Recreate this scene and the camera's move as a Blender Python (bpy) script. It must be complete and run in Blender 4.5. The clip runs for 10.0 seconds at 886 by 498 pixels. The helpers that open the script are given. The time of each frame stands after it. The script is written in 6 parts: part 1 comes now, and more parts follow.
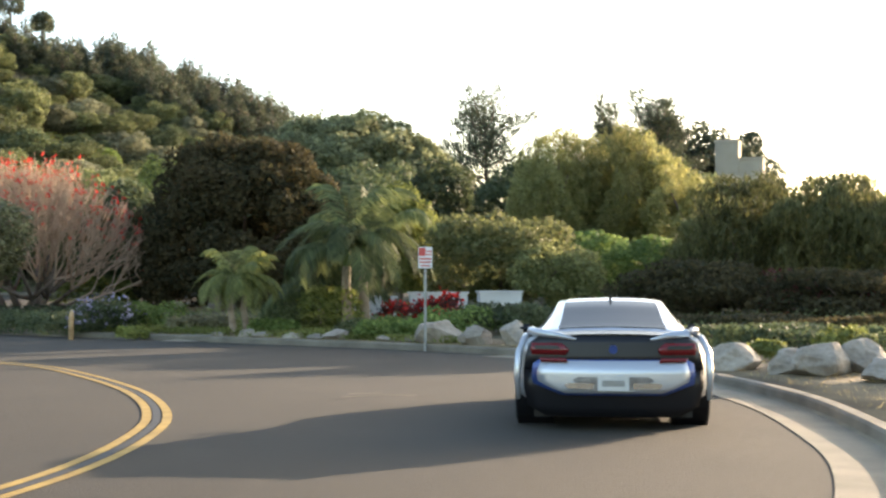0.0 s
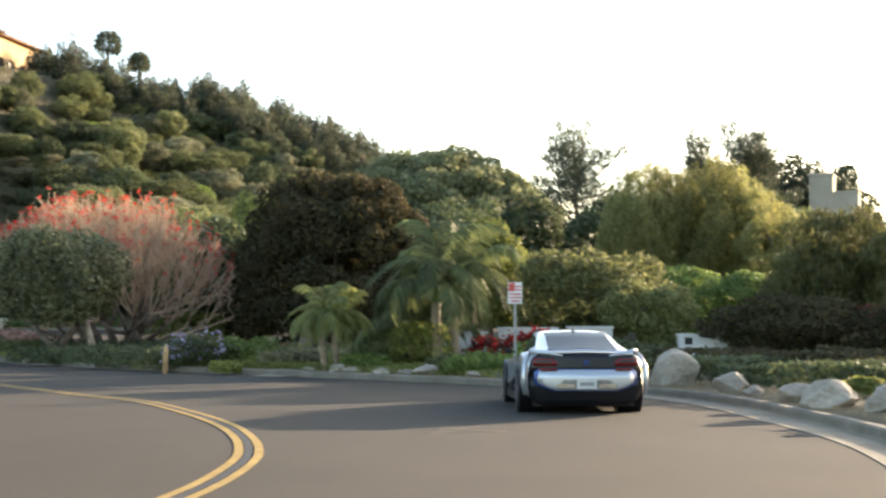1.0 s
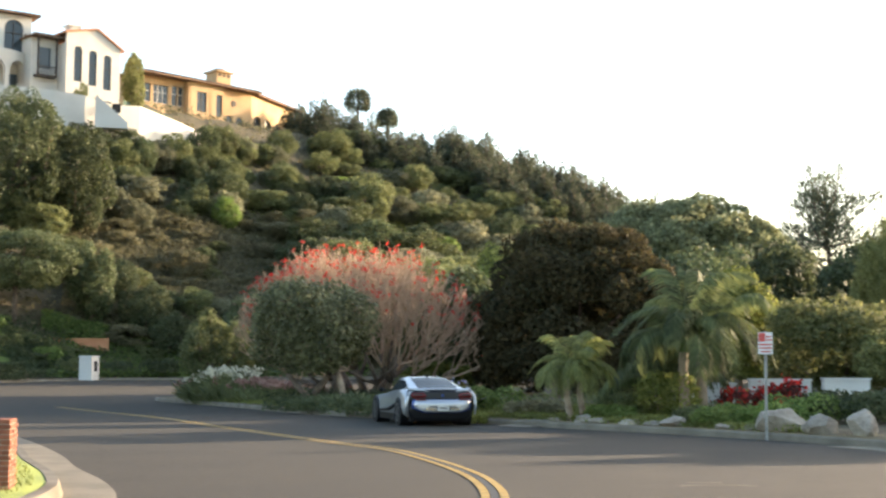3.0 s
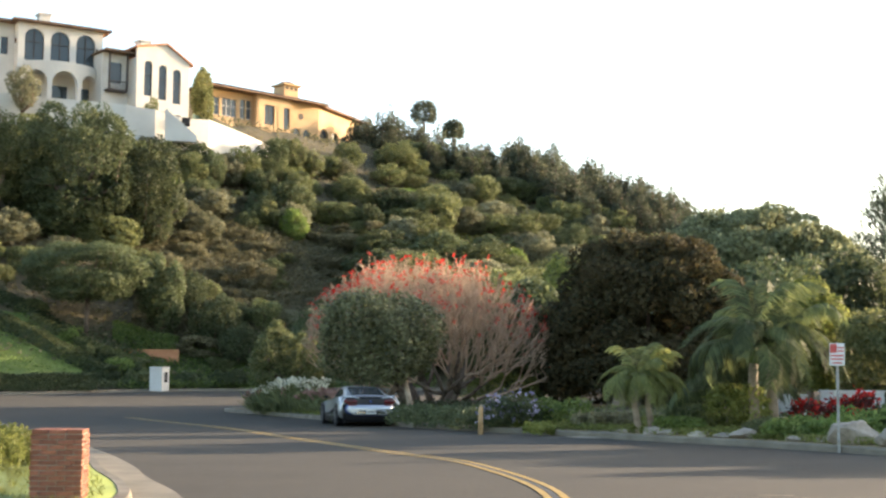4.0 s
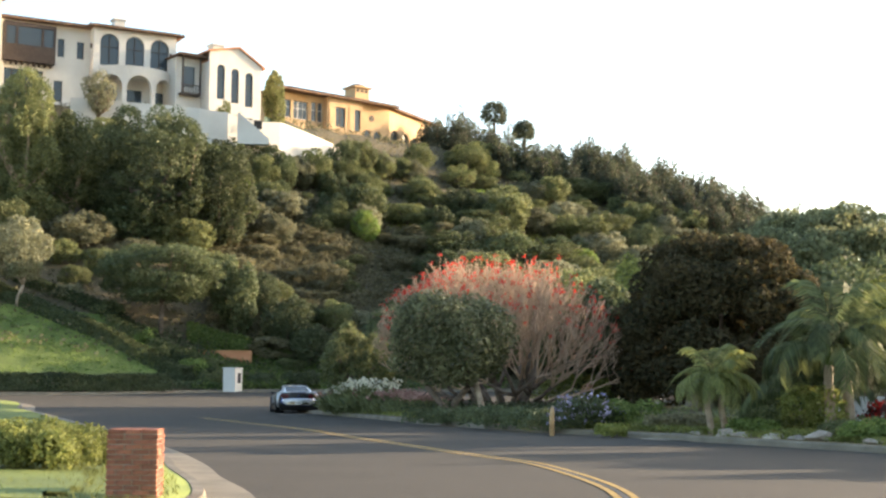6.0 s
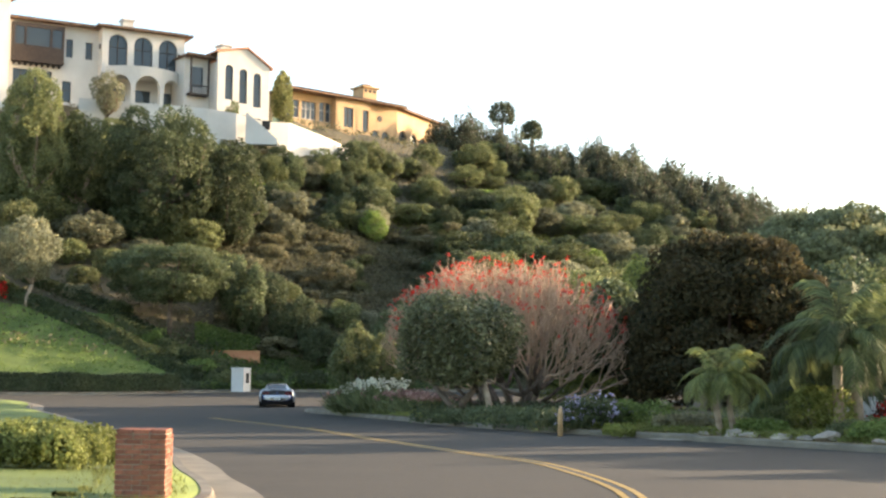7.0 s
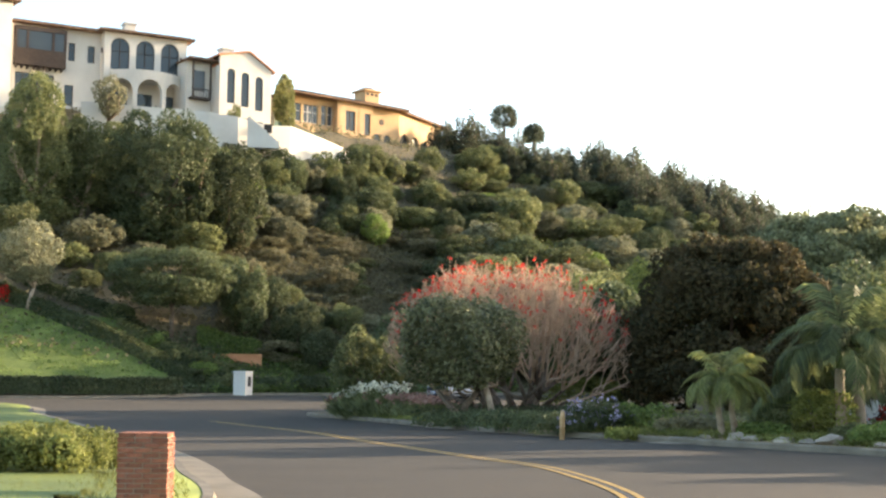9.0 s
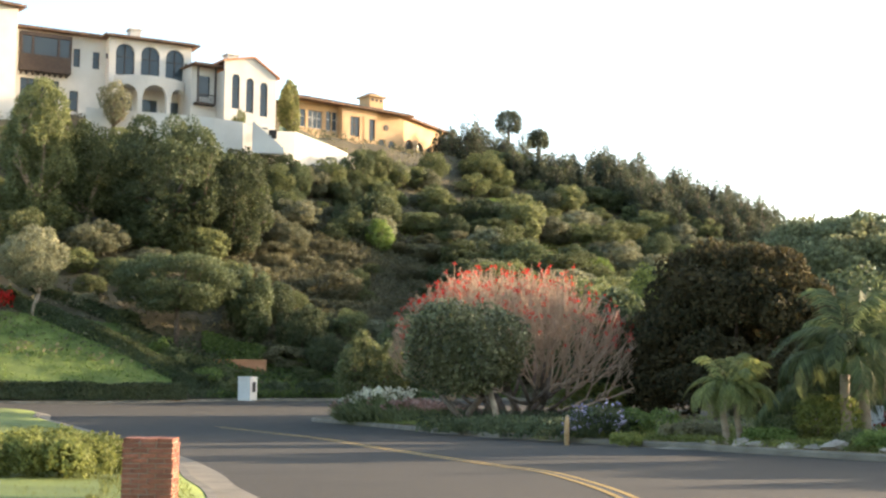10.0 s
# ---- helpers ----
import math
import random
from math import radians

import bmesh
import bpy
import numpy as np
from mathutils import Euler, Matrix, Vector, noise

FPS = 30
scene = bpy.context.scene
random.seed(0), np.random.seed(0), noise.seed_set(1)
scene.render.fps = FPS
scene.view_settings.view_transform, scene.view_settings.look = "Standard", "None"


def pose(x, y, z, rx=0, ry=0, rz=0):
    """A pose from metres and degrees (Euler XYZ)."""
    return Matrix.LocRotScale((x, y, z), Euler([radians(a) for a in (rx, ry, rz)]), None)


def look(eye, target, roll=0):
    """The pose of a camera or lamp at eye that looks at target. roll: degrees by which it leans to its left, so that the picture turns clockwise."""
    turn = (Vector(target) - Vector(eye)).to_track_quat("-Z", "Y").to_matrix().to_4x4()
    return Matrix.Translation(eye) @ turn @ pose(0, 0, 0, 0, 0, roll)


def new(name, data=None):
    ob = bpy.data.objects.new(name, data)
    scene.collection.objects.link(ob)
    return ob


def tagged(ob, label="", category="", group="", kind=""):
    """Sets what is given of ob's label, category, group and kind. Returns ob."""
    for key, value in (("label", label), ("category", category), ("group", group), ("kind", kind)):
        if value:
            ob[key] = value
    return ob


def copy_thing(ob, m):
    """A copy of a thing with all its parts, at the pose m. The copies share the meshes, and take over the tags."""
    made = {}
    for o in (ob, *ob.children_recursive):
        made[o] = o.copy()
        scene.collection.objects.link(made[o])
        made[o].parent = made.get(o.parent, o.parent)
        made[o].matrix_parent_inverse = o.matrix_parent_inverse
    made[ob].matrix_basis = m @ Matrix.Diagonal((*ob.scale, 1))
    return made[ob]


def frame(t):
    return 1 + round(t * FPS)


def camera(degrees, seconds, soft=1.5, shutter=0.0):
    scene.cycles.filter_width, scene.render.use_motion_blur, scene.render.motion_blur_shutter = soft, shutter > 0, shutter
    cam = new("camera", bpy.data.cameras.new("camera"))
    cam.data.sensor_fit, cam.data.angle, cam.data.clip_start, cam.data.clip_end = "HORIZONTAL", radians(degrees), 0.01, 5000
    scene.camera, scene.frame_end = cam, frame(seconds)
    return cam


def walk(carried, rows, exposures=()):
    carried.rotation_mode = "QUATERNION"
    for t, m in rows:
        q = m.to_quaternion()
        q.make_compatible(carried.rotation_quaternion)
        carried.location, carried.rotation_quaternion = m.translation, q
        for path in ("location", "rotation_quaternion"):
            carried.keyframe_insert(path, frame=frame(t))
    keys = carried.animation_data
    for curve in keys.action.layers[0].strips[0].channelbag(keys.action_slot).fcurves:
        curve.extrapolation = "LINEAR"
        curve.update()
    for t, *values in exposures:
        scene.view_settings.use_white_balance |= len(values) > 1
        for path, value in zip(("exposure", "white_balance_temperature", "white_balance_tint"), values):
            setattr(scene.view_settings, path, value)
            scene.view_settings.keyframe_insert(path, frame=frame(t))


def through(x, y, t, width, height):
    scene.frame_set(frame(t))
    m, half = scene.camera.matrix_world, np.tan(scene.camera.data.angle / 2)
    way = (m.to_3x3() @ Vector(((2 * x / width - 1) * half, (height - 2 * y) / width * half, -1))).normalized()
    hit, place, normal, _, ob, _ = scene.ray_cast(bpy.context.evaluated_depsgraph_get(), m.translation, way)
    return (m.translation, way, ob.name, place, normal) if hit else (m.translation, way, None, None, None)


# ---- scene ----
cam = camera(35.8, 10.0, soft=2.4, shutter=0.5)
EYE = 1.41
# the camera stands on a tripod on the verge and pans after the car
PAN = [
    (0.0, 91.600, 0.000, 0.000), (0.5, 92.222, -0.045, 1.596), (1.0, 93.075, -0.064, 3.745),
    (1.5, 93.822, -0.110, 6.293), (2.0, 94.444, -0.166, 8.981), (2.5, 94.797, -0.232, 11.734),
    (2.7, 94.930, -0.270, 12.690), (3.3, 95.310, -0.330, 14.960), (4.0, 95.579, -0.363, 16.721),
    (4.5, 95.596, -0.404, 17.746), (5.0, 95.586, -0.460, 18.503), (5.5, 95.602, -0.470, 19.230),
    (6.2, 95.606, -0.490, 19.780), (7.0, 95.608, -0.498, 20.009), (7.5, 95.612, -0.498, 20.050),
    (8.0, 95.646, -0.500, 20.075), (8.5, 95.682, -0.498, 20.082), (9.0, 95.750, -0.494, 20.090),
    (9.5, 95.885, -0.490, 20.180), (10.0, 95.975, -0.500, 20.283),
]
walk(cam, [(t, pose(0, 0, EYE, rx, ry, rz)) for t, rx, ry, rz in PAN], exposures=[(0.0, 2.14, 6850, 12), (10.0, 2.14, 6850, 12)])

# ---- light: a low warm sun ahead to the side, hazy bright sky ----
SUN_AZ, SUN_EL = 46.0, 11.5
world = bpy.data.worlds.new("sky")
scene.world = world
world.use_nodes = True
wn = world.node_tree.nodes
sky = wn.new("ShaderNodeTexSky")
sky.sky_type, sky.sun_disc = "NISHITA", False
sky.sun_elevation, sky.sun_rotation = radians(SUN_EL), radians(SUN_AZ)
sky.air_density, sky.dust_density, sky.ozone_density = 1.0, 1.8, 1.3
wn["Background"].inputs["Strength"].default_value = 0.15
world.node_tree.links.new(sky.outputs["Color"], wn["Background"].inputs["Color"])
sun = new("sun", bpy.data.lights.new("sun", "SUN"))
sun.data.energy, sun.data.angle, sun.data.color = 3.5, radians(0.6), (1.0, 0.80, 0.58)
sdir = Vector((math.sin(radians(SUN_AZ)) * math.cos(radians(SUN_EL)), math.cos(radians(SUN_AZ)) * math.cos(radians(SUN_EL)), math.sin(radians(SUN_EL))))
sun.matrix_world = look(sdir * 60, (0, 0, 0))


# ---- materials ----
def material(name):
    m = bpy.data.materials.new(name)
    m.use_nodes = True
    t = m.node_tree
    return m, t.nodes, t.links, t.nodes["Principled BSDF"]


def surface(name, dark, light, scale=6.0, rough=0.8, metal=0.0, bump=0.2, fine=60.0, spread=0.0, coat=0.0):
    """Two-scale mottled surface in real-world units."""
    m, n, l, b = material(name)
    co = n.new("ShaderNodeTexCoord")
    big, small = n.new("ShaderNodeTexNoise"), n.new("ShaderNodeTexNoise")
    big.inputs["Scale"].default_value, big.inputs["Detail"].default_value = scale, 5
    small.inputs["Scale"].default_value, small.inputs["Detail"].default_value = fine, 3
    for t in (big, small):
        l.new(co.outputs["Object"], t.inputs["Vector"])
    add = n.new("ShaderNodeMath")
    add.operation = "MULTIPLY_ADD"
    add.inputs[1].default_value = 0.45
    l.new(small.outputs["Fac"], add.inputs[0])
    l.new(big.outputs["Fac"], add.inputs[2])
    ramp = n.new("ShaderNodeValToRGB")
    ramp.color_ramp.elements[0].position, ramp.color_ramp.elements[1].position = 0.5, 0.95
    ramp.color_ramp.elements[0].color, ramp.color_ramp.elements[1].color = (*dark, 1), (*light, 1)
    l.new(add.outputs[0], ramp.inputs["Fac"])
    out = ramp.outputs["Color"]
    if spread:
        info, hsv, mr = n.new("ShaderNodeObjectInfo"), n.new("ShaderNodeHueSaturation"), n.new("ShaderNodeMapRange")
        mr.inputs["To Min"].default_value, mr.inputs["To Max"].default_value = 1 - spread, 1 + spread
        l.new(info.outputs["Random"], mr.inputs["Value"])
        l.new(mr.outputs[0], hsv.inputs["Value"])
        l.new(out, hsv.inputs["Color"])
        out = hsv.outputs["Color"]
    l.new(out, b.inputs["Base Color"])
    b.inputs["Roughness"].default_value, b.inputs["Metallic"].default_value = rough, metal
    b.inputs["Coat Weight"].default_value = coat
    if bump:
        bp = n.new("ShaderNodeBump")
        bp.inputs["Strength"].default_value, bp.inputs["Distance"].default_value = bump, 0.02
        l.new(small.outputs["Fac"], bp.inputs["Height"])
        l.new(bp.outputs["Normal"], b.inputs["Normal"])
    return m


def leaf(name, dark, light, through=0.38, rough=0.65, clump=0.35):
    """Leaves: colour differs leaf by leaf and clump by clump; some light comes through."""
    m, n, l, b = material(name)
    geo, co, noi, mix = n.new("ShaderNodeNewGeometry"), n.new("ShaderNodeTexCoord"), n.new("ShaderNodeTexNoise"), n.new("ShaderNodeMath")
    noi.inputs["Scale"].default_value, noi.inputs["Detail"].default_value = clump, 3
    l.new(co.outputs["Object"], noi.inputs["Vector"])
    mix.operation = "MULTIPLY_ADD"
    mix.inputs[1].default_value = 0.55
    l.new(geo.outputs["Random Per Island"], mix.inputs[0])
    l.new(noi.outputs["Fac"], mix.inputs[2])
    ramp = n.new("ShaderNodeValToRGB")
    ramp.color_ramp.elements[0].position, ramp.color_ramp.elements[1].position = 0.42, 1.05
    ramp.color_ramp.elements[0].color, ramp.color_ramp.elements[1].color = (*dark, 1), (*light, 1)
    l.new(mix.outputs[0], ramp.inputs["Fac"])
    info, hsv, mr = n.new("ShaderNodeObjectInfo"), n.new("ShaderNodeHueSaturation"), n.new("ShaderNodeMapRange")
    mr.inputs["To Min"].default_value, mr.inputs["To Max"].default_value = 0.72, 1.28
    l.new(info.outputs["Random"], mr.inputs["Value"])
    l.new(mr.outputs[0], hsv.inputs["Value"])
    l.new(ramp.outputs["Color"], hsv.inputs["Color"])
    l.new(hsv.outputs["Color"], b.inputs["Base Color"])
    b.inputs["Roughness"].default_value, b.inputs["Specular IOR Level"].default_value = rough, 0.28
    tr, ms = n.new("ShaderNodeBsdfTranslucent"), n.new("ShaderNodeMixShader")
    l.new(hsv.outputs["Color"], tr.inputs["Color"])
    ms.inputs["Fac"].default_value = min(0.55, through + 0.12)
    l.new(b.outputs[0], ms.inputs[1])
    l.new(tr.outputs[0], ms.inputs[2])
    l.new(ms.outputs[0], n["Material Output"].inputs["Surface"])
    return m


def glass(name, tint, rough=0.05):
    m, n, l, b = material(name)
    b.inputs["Base Color"].default_value = (*tint, 1)
    b.inputs["Roughness"].default_value, b.inputs["Specular IOR Level"].default_value = rough, 0.35
    b.inputs["Coat Weight"].default_value, b.inputs["Coat Roughness"].default_value = 0.25, 0.03
    return m


ASPHALT = surface("asphalt", (0.0220, 0.0180, 0.0112), (0.036, 0.0296, 0.0188), 0.35, 0.95, bump=0.5, fine=45)
TAR = surface("tar_seam", (0.024, 0.022, 0.02), (0.042, 0.038, 0.034), 2, 0.7)
CONCRETE = surface("concrete", (0.15, 0.125, 0.085), (0.25, 0.212, 0.15), 1.2, 0.9, bump=0.3)
KERBSTONE = surface("kerb_concrete", (0.115, 0.097, 0.07), (0.225, 0.195, 0.148), 1.5, 0.9, bump=0.4)
YELLOW = surface("road_yellow", (0.27, 0.165, 0.035), (0.45, 0.29, 0.065), 3, 0.8, bump=0.3)
DIRT = surface("dry_grass_earth", (0.10, 0.07, 0.036), (0.24, 0.175, 0.09), 0.8, 0.95, bump=0.8, fine=20)
EARTH = surface("hill_earth", (0.055, 0.05, 0.025), (0.14, 0.11, 0.06), 0.12, 0.95, bump=0.8, fine=3)
LAWN = surface("lawn", (0.075, 0.11, 0.02), (0.18, 0.22, 0.045), 0.7, 0.8, bump=0.8, fine=35)
ROCK = surface("sandstone_boulder", (0.20, 0.165, 0.122), (0.42, 0.365, 0.295), 1.6, 0.9, bump=0.9, fine=14, spread=0.15)
BARK = surface("bark", (0.07, 0.05, 0.035), (0.19, 0.14, 0.10), 4, 0.9, bump=0.8, fine=25)
PALEBARK = surface("pale_bark", (0.22, 0.16, 0.11), (0.42, 0.33, 0.24), 4, 0.85, bump=0.6, fine=25)
TWIG = surface("grey_twig", (0.32, 0.215, 0.135), (0.52, 0.37, 0.25), 3, 0.85, bump=0.3)
WOOD = surface("weathered_wood", (0.34, 0.20, 0.09), (0.55, 0.36, 0.18), 5, 0.8, bump=0.5)
STUCCO = surface("white_stucco", (0.56, 0.535, 0.485), (0.68, 0.655, 0.60), 0.4, 0.9, bump=0.3, fine=12)
OCHRE = surface("ochre_stucco", (0.42, 0.275, 0.14), (0.56, 0.39, 0.22), 0.4, 0.9, bump=0.3, fine=12)
WHITEWALL = surface("white_painted_wall", (0.62, 0.60, 0.56), (0.80, 0.78, 0.73), 0.8, 0.8, bump=0.3, fine=20)
ROOFTILE = surface("clay_roof_tile", (0.11, 0.065, 0.04), (0.26, 0.15, 0.09), 1.2, 0.85, bump=0.6, fine=9, spread=0.15)
TERRACOTTA = surface("terracotta", (0.40, 0.16, 0.07), (0.55, 0.26, 0.13), 1.5, 0.85)
DARKWOOD = surface("dark_timber", (0.030, 0.021, 0.017), (0.065, 0.045, 0.034), 3, 0.7)
BRICK = surface("red_brick", (0.15, 0.052, 0.032), (0.33, 0.125, 0.075), 9, 0.9, bump=0.7, fine=90, spread=0.35)
MORTAR = surface("mortar", (0.28, 0.22, 0.17), (0.42, 0.35, 0.28), 12, 0.95)
METAL = surface("galvanised_metal", (0.22, 0.22, 0.21), (0.38, 0.37, 0.35), 6, 0.5, 0.6, bump=0.1)
SIGNWHITE = surface("sign_white", (0.60, 0.58, 0.56), (0.75, 0.73, 0.70), 4, 0.5, bump=0)
SIGNRED = surface("sign_red", (0.50, 0.06, 0.05), (0.62, 0.10, 0.08), 4, 0.5, bump=0)
TOWER = surface("tower_stucco", (0.36, 0.32, 0.24), (0.47, 0.42, 0.325), 0.5, 0.9, bump=0.2)
WINDOW = glass("window_glass", (0.045, 0.06, 0.07))
# near-black: painted shade for openings and niche, own colour of the letter box
DARK = surface("dark_recess", (0.015, 0.014, 0.013), (0.03, 0.028, 0.026), 2, 0.8, bump=0)
FENCEGREEN = surface("green_windscreen", (0.035, 0.07, 0.05), (0.06, 0.11, 0.08), 1, 0.8)

L_OLIVE = leaf("leaf_olive", (0.085, 0.105, 0.042), (0.215, 0.235, 0.105), 0.38)
L_DARK = leaf("leaf_dark", (0.048, 0.066, 0.030), (0.125, 0.150, 0.072), 0.3)
L_GREEN = leaf("leaf_green", (0.085, 0.135, 0.034), (0.22, 0.29, 0.085), 0.38)
L_LIME = leaf("leaf_lime", (0.125, 0.155, 0.038), (0.30, 0.32, 0.095), 0.4)
L_BRUSH = leaf("leaf_brush", (0.095, 0.092, 0.050), (0.22, 0.205, 0.115), 0.3)
L_GREY = leaf("leaf_grey_olive", (0.115, 0.125, 0.075), (0.27, 0.27, 0.17), 0.35)
L_RUST = leaf("leaf_rusty", (0.036, 0.042, 0.019), (0.125, 0.100, 0.046), 0.28, 0.85)
L_ROUND = leaf("leaf_glossy", (0.040, 0.046, 0.018), (0.21, 0.215, 0.11), 0.28, 0.36, 0.8)
L_DOME = leaf("leaf_dome", (0.110, 0.125, 0.062), (0.32, 0.335, 0.18), 0.4, 0.7, 0.6)
L_CONIFER = leaf("leaf_conifer", (0.040, 0.050, 0.032), (0.100, 0.115, 0.068), 0.25)
L_BAMBOO = leaf("leaf_bamboo", (0.145, 0.155, 0.050), (0.35, 0.335, 0.135), 0.42, 0.6, 0.6)
L_WILLOW = leaf("leaf_willow", (0.095, 0.110, 0.040), (0.255, 0.26, 0.105), 0.4)
# darker copy of leaf_willow; the shade on the pepper trees is in its colour
L_PEPPER = leaf("leaf_pepper", (0.055, 0.062, 0.024), (0.20, 0.195, 0.075), 0.36)
L_PALM = leaf("leaf_palm", (0.095, 0.120, 0.038), (0.33, 0.34, 0.115), 0.4, 0.45, 1.2)
L_KPALM = leaf("leaf_king_palm", (0.035, 0.050, 0.022), (0.15, 0.175, 0.07), 0.3, 0.7, 1.2)
L_RED = leaf("flower_red", (0.48, 0.02, 0.018), (0.80, 0.06, 0.045), 0.25)
L_MAROON = leaf("leaf_maroon", (0.07, 0.04, 0.025), (0.19, 0.045, 0.045), 0.25)
L_PINK = leaf("flower_pink", (0.30, 0.15, 0.12), (0.55, 0.35, 0.29), 0.3)
L_BLUE = leaf("flower_blue", (0.15, 0.13, 0.20), (0.38, 0.36, 0.48), 0.3)
L_WHITE = leaf("flower_white", (0.45, 0.42, 0.30), (0.80, 0.77, 0.62), 0.3)
L_GRASS = leaf("grass_blade", (0.095, 0.115, 0.030), (0.26, 0.28, 0.085), 0.38)
L_DRY = leaf("dry_blade", (0.272, 0.204, 0.085), (0.680, 0.527, 0.255), 0.3)


# ---- mesh helpers ----
def mesh_of(name, verts, faces, mat=None, smooth=False):
    me = bpy.data.meshes.new(name)
    me.from_pydata([tuple(v) for v in verts], [], [tuple(f) for f in faces])
    if mat:
        me.materials.append(mat)
    if smooth:
        me.polygons.foreach_set("use_smooth", [True] * len(me.polygons))
    me.update()
    return me


def part(name, bm, mat, parent=None, label="", smooth=False):
    me = bpy.data.meshes.new(name)
    bmesh.ops.recalc_face_normals(bm, faces=bm.faces)
    bm.to_mesh(me)
    bm.free()
    me.materials.append(mat)
    if smooth:
        me.polygons.foreach_set("use_smooth", [True] * len(me.polygons))
    ob = new(name, me)
    ob.parent = parent
    return tagged(ob, label)


def hang(name, me, parent=None, label="", m=None):
    """A mesh as an object under a thing."""
    ob = new(name, me)
    ob.parent = parent
    if m is not None:
        ob.matrix_basis = m
    return tagged(ob, label)


def box(bm, x0, x1, y0, y1, z0, z1, bevel=0.0, m=None):
    r = bmesh.ops.create_cube(bm, size=1, matrix=Matrix.Translation(((x0 + x1) / 2, (y0 + y1) / 2, (z0 + z1) / 2)) @ Matrix.Diagonal((x1 - x0, y1 - y0, z1 - z0, 1)))
    vs = r["verts"]
    if bevel:
        es = list({e for v in vs for e in v.link_edges})
        vs = list({v for f in bmesh.ops.bevel(bm, geom=es, offset=bevel, segments=2, affect="EDGES")["faces"] for v in f.verts} | {v for v in vs if v.is_valid})
    if m is not None:
        bmesh.ops.transform(bm, matrix=m, verts=vs)
    return bm


def boxm(*a, **k):
    return box(bmesh.new(), *a, **k)


def tube(bm, pts, radii, sides=7):
    """A tapered round limb along points."""
    pts = [Vector(p) for p in pts]
    rings = []
    for i, p in enumerate(pts):
        d = (pts[min(i + 1, len(pts) - 1)] - pts[max(i - 1, 0)]).normalized()
        a = d.cross(Vector((0.31, 0.95, 0.02))).normalized()
        b = d.cross(a)
        rings.append([bm.verts.new(p + (a * math.cos(6.2832 * k / sides) + b * math.sin(6.2832 * k / sides)) * radii[i]) for k in range(sides)])
    for r, s in zip(rings, rings[1:]):
        for k in range(sides):
            bm.faces.new((r[k], r[(k + 1) % sides], s[(k + 1) % sides], s[k]))
    bm.faces.new(rings[-1])
    bm.faces.new(rings[0][::-1])
    return bm


def thing(name, x, y, z, label, category, group="", rz=0.0, kind=""):
    ob = new(name)
    ob.matrix_basis = pose(x, y, z, 0, 0, rz)
    return tagged(ob, label, category, group, kind)


def polar(az, r):
    """Plan place at az degrees to the left of straight ahead, r metres from the tripod."""
    return -r * math.sin(radians(az)), r * math.cos(radians(az))


# ---- the lie of the land ----
def spline(pts, step=0.6):
    """Points along a smooth curve through pts, about step apart."""
    pts = [Vector((*p, 0)) for p in pts]
    out = []
    for i in range(len(pts) - 1):
        p0, p1, p2, p3 = pts[max(i - 1, 0)], pts[i], pts[i + 1], pts[min(i + 2, len(pts) - 1)]
        n = max(2, int((p2 - p1).length / step))
        for k in range(n):
            t = k / n
            out.append(0.5 * ((2 * p1) + (p2 - p0) * t + (2 * p0 - 5 * p1 + 4 * p2 - p3) * t * t + (3 * p1 - p0 - 3 * p2 + p3) * t ** 3))
    out.append(pts[-1])
    return np.array([(p.x, p.y) for p in out])


KERB_OUT = spline([(-11, -11), (-6, -5), (-3, -1.5), (-0.2, 2), (1.55, 5), (2.85, 8), (3.66, 10.8), (4.02, 13.4), (4.19, 15.8), (4.12, 18.0), (3.86, 20.4),
                   (3.3, 24.3), (2.0, 27.4), (-1.0, 31.0), (-4.3, 33.9), (-8.1, 37.0), (-12.7, 40.8), (-16.8, 45.0), (-20.0, 49.2), (-24.6, 54.6), (-28.0, 58.6),
                   (-29.3, 61.2), (-28.6, 64.2), (-25.5, 68.5), (-22.0, 76), (-20, 86), (-14, 94), (2, 101)])
KERB_FAR = spline([(6, 110), (-14, 110), (-30, 104.5), (-42.6, 96.5), (-49.8, 91.0), (-54.2, 82.0), (-59.7, 76.4), (-75, 65), (-95, 50)])
KERB_IN = spline([(-86, 42), (-66, 58), (-52, 66.8), (-38.5, 51.9), (-27.4, 39.0), (-21.9, 32.6), (-15.6, 25.0), (-12.3, 20.6), (-10.5, 17.9), (-8.7, 15.4), (-7.5, 13.2), (-6.9, 10.5), (-7.2, 6), (-9, 1), (-13.5, -6)])
CENTRE = spline([(-8.6, -3.5), (-5.6, 1.5), (-3.9, 5.5), (-3.05, 9.3), (-2.83, 11.5), (-2.92, 13.7), (-3.16, 15.2), (-3.6, 16.9), (-4.3, 18.9), (-5.5, 21.5), (-7, 24.2), (-8.7, 26.15), (-11, 29.0),
                 (-14, 32.7), (-18.1, 38.0), (-23, 43.2), (-27, 47.6)], 0.4)
ROADPOLY = np.vstack([KERB_OUT, KERB_FAR, KERB_IN])


def seg_dist(px, py, poly, closed=False):
    a = poly if closed else poly[:-1]
    b = np.roll(poly, -1, 0) if closed else poly[1:]
    d = np.full(px.shape, 1e9)
    for (ax, ay), (bx, by) in zip(a, b):
        ux, uy = bx - ax, by - ay
        t = np.clip(((px - ax) * ux + (py - ay) * uy) / (ux * ux + uy * uy + 1e-9), 0, 1)
        d = np.minimum(d, np.hypot(px - ax - t * ux, py - ay - t * uy))
    return d


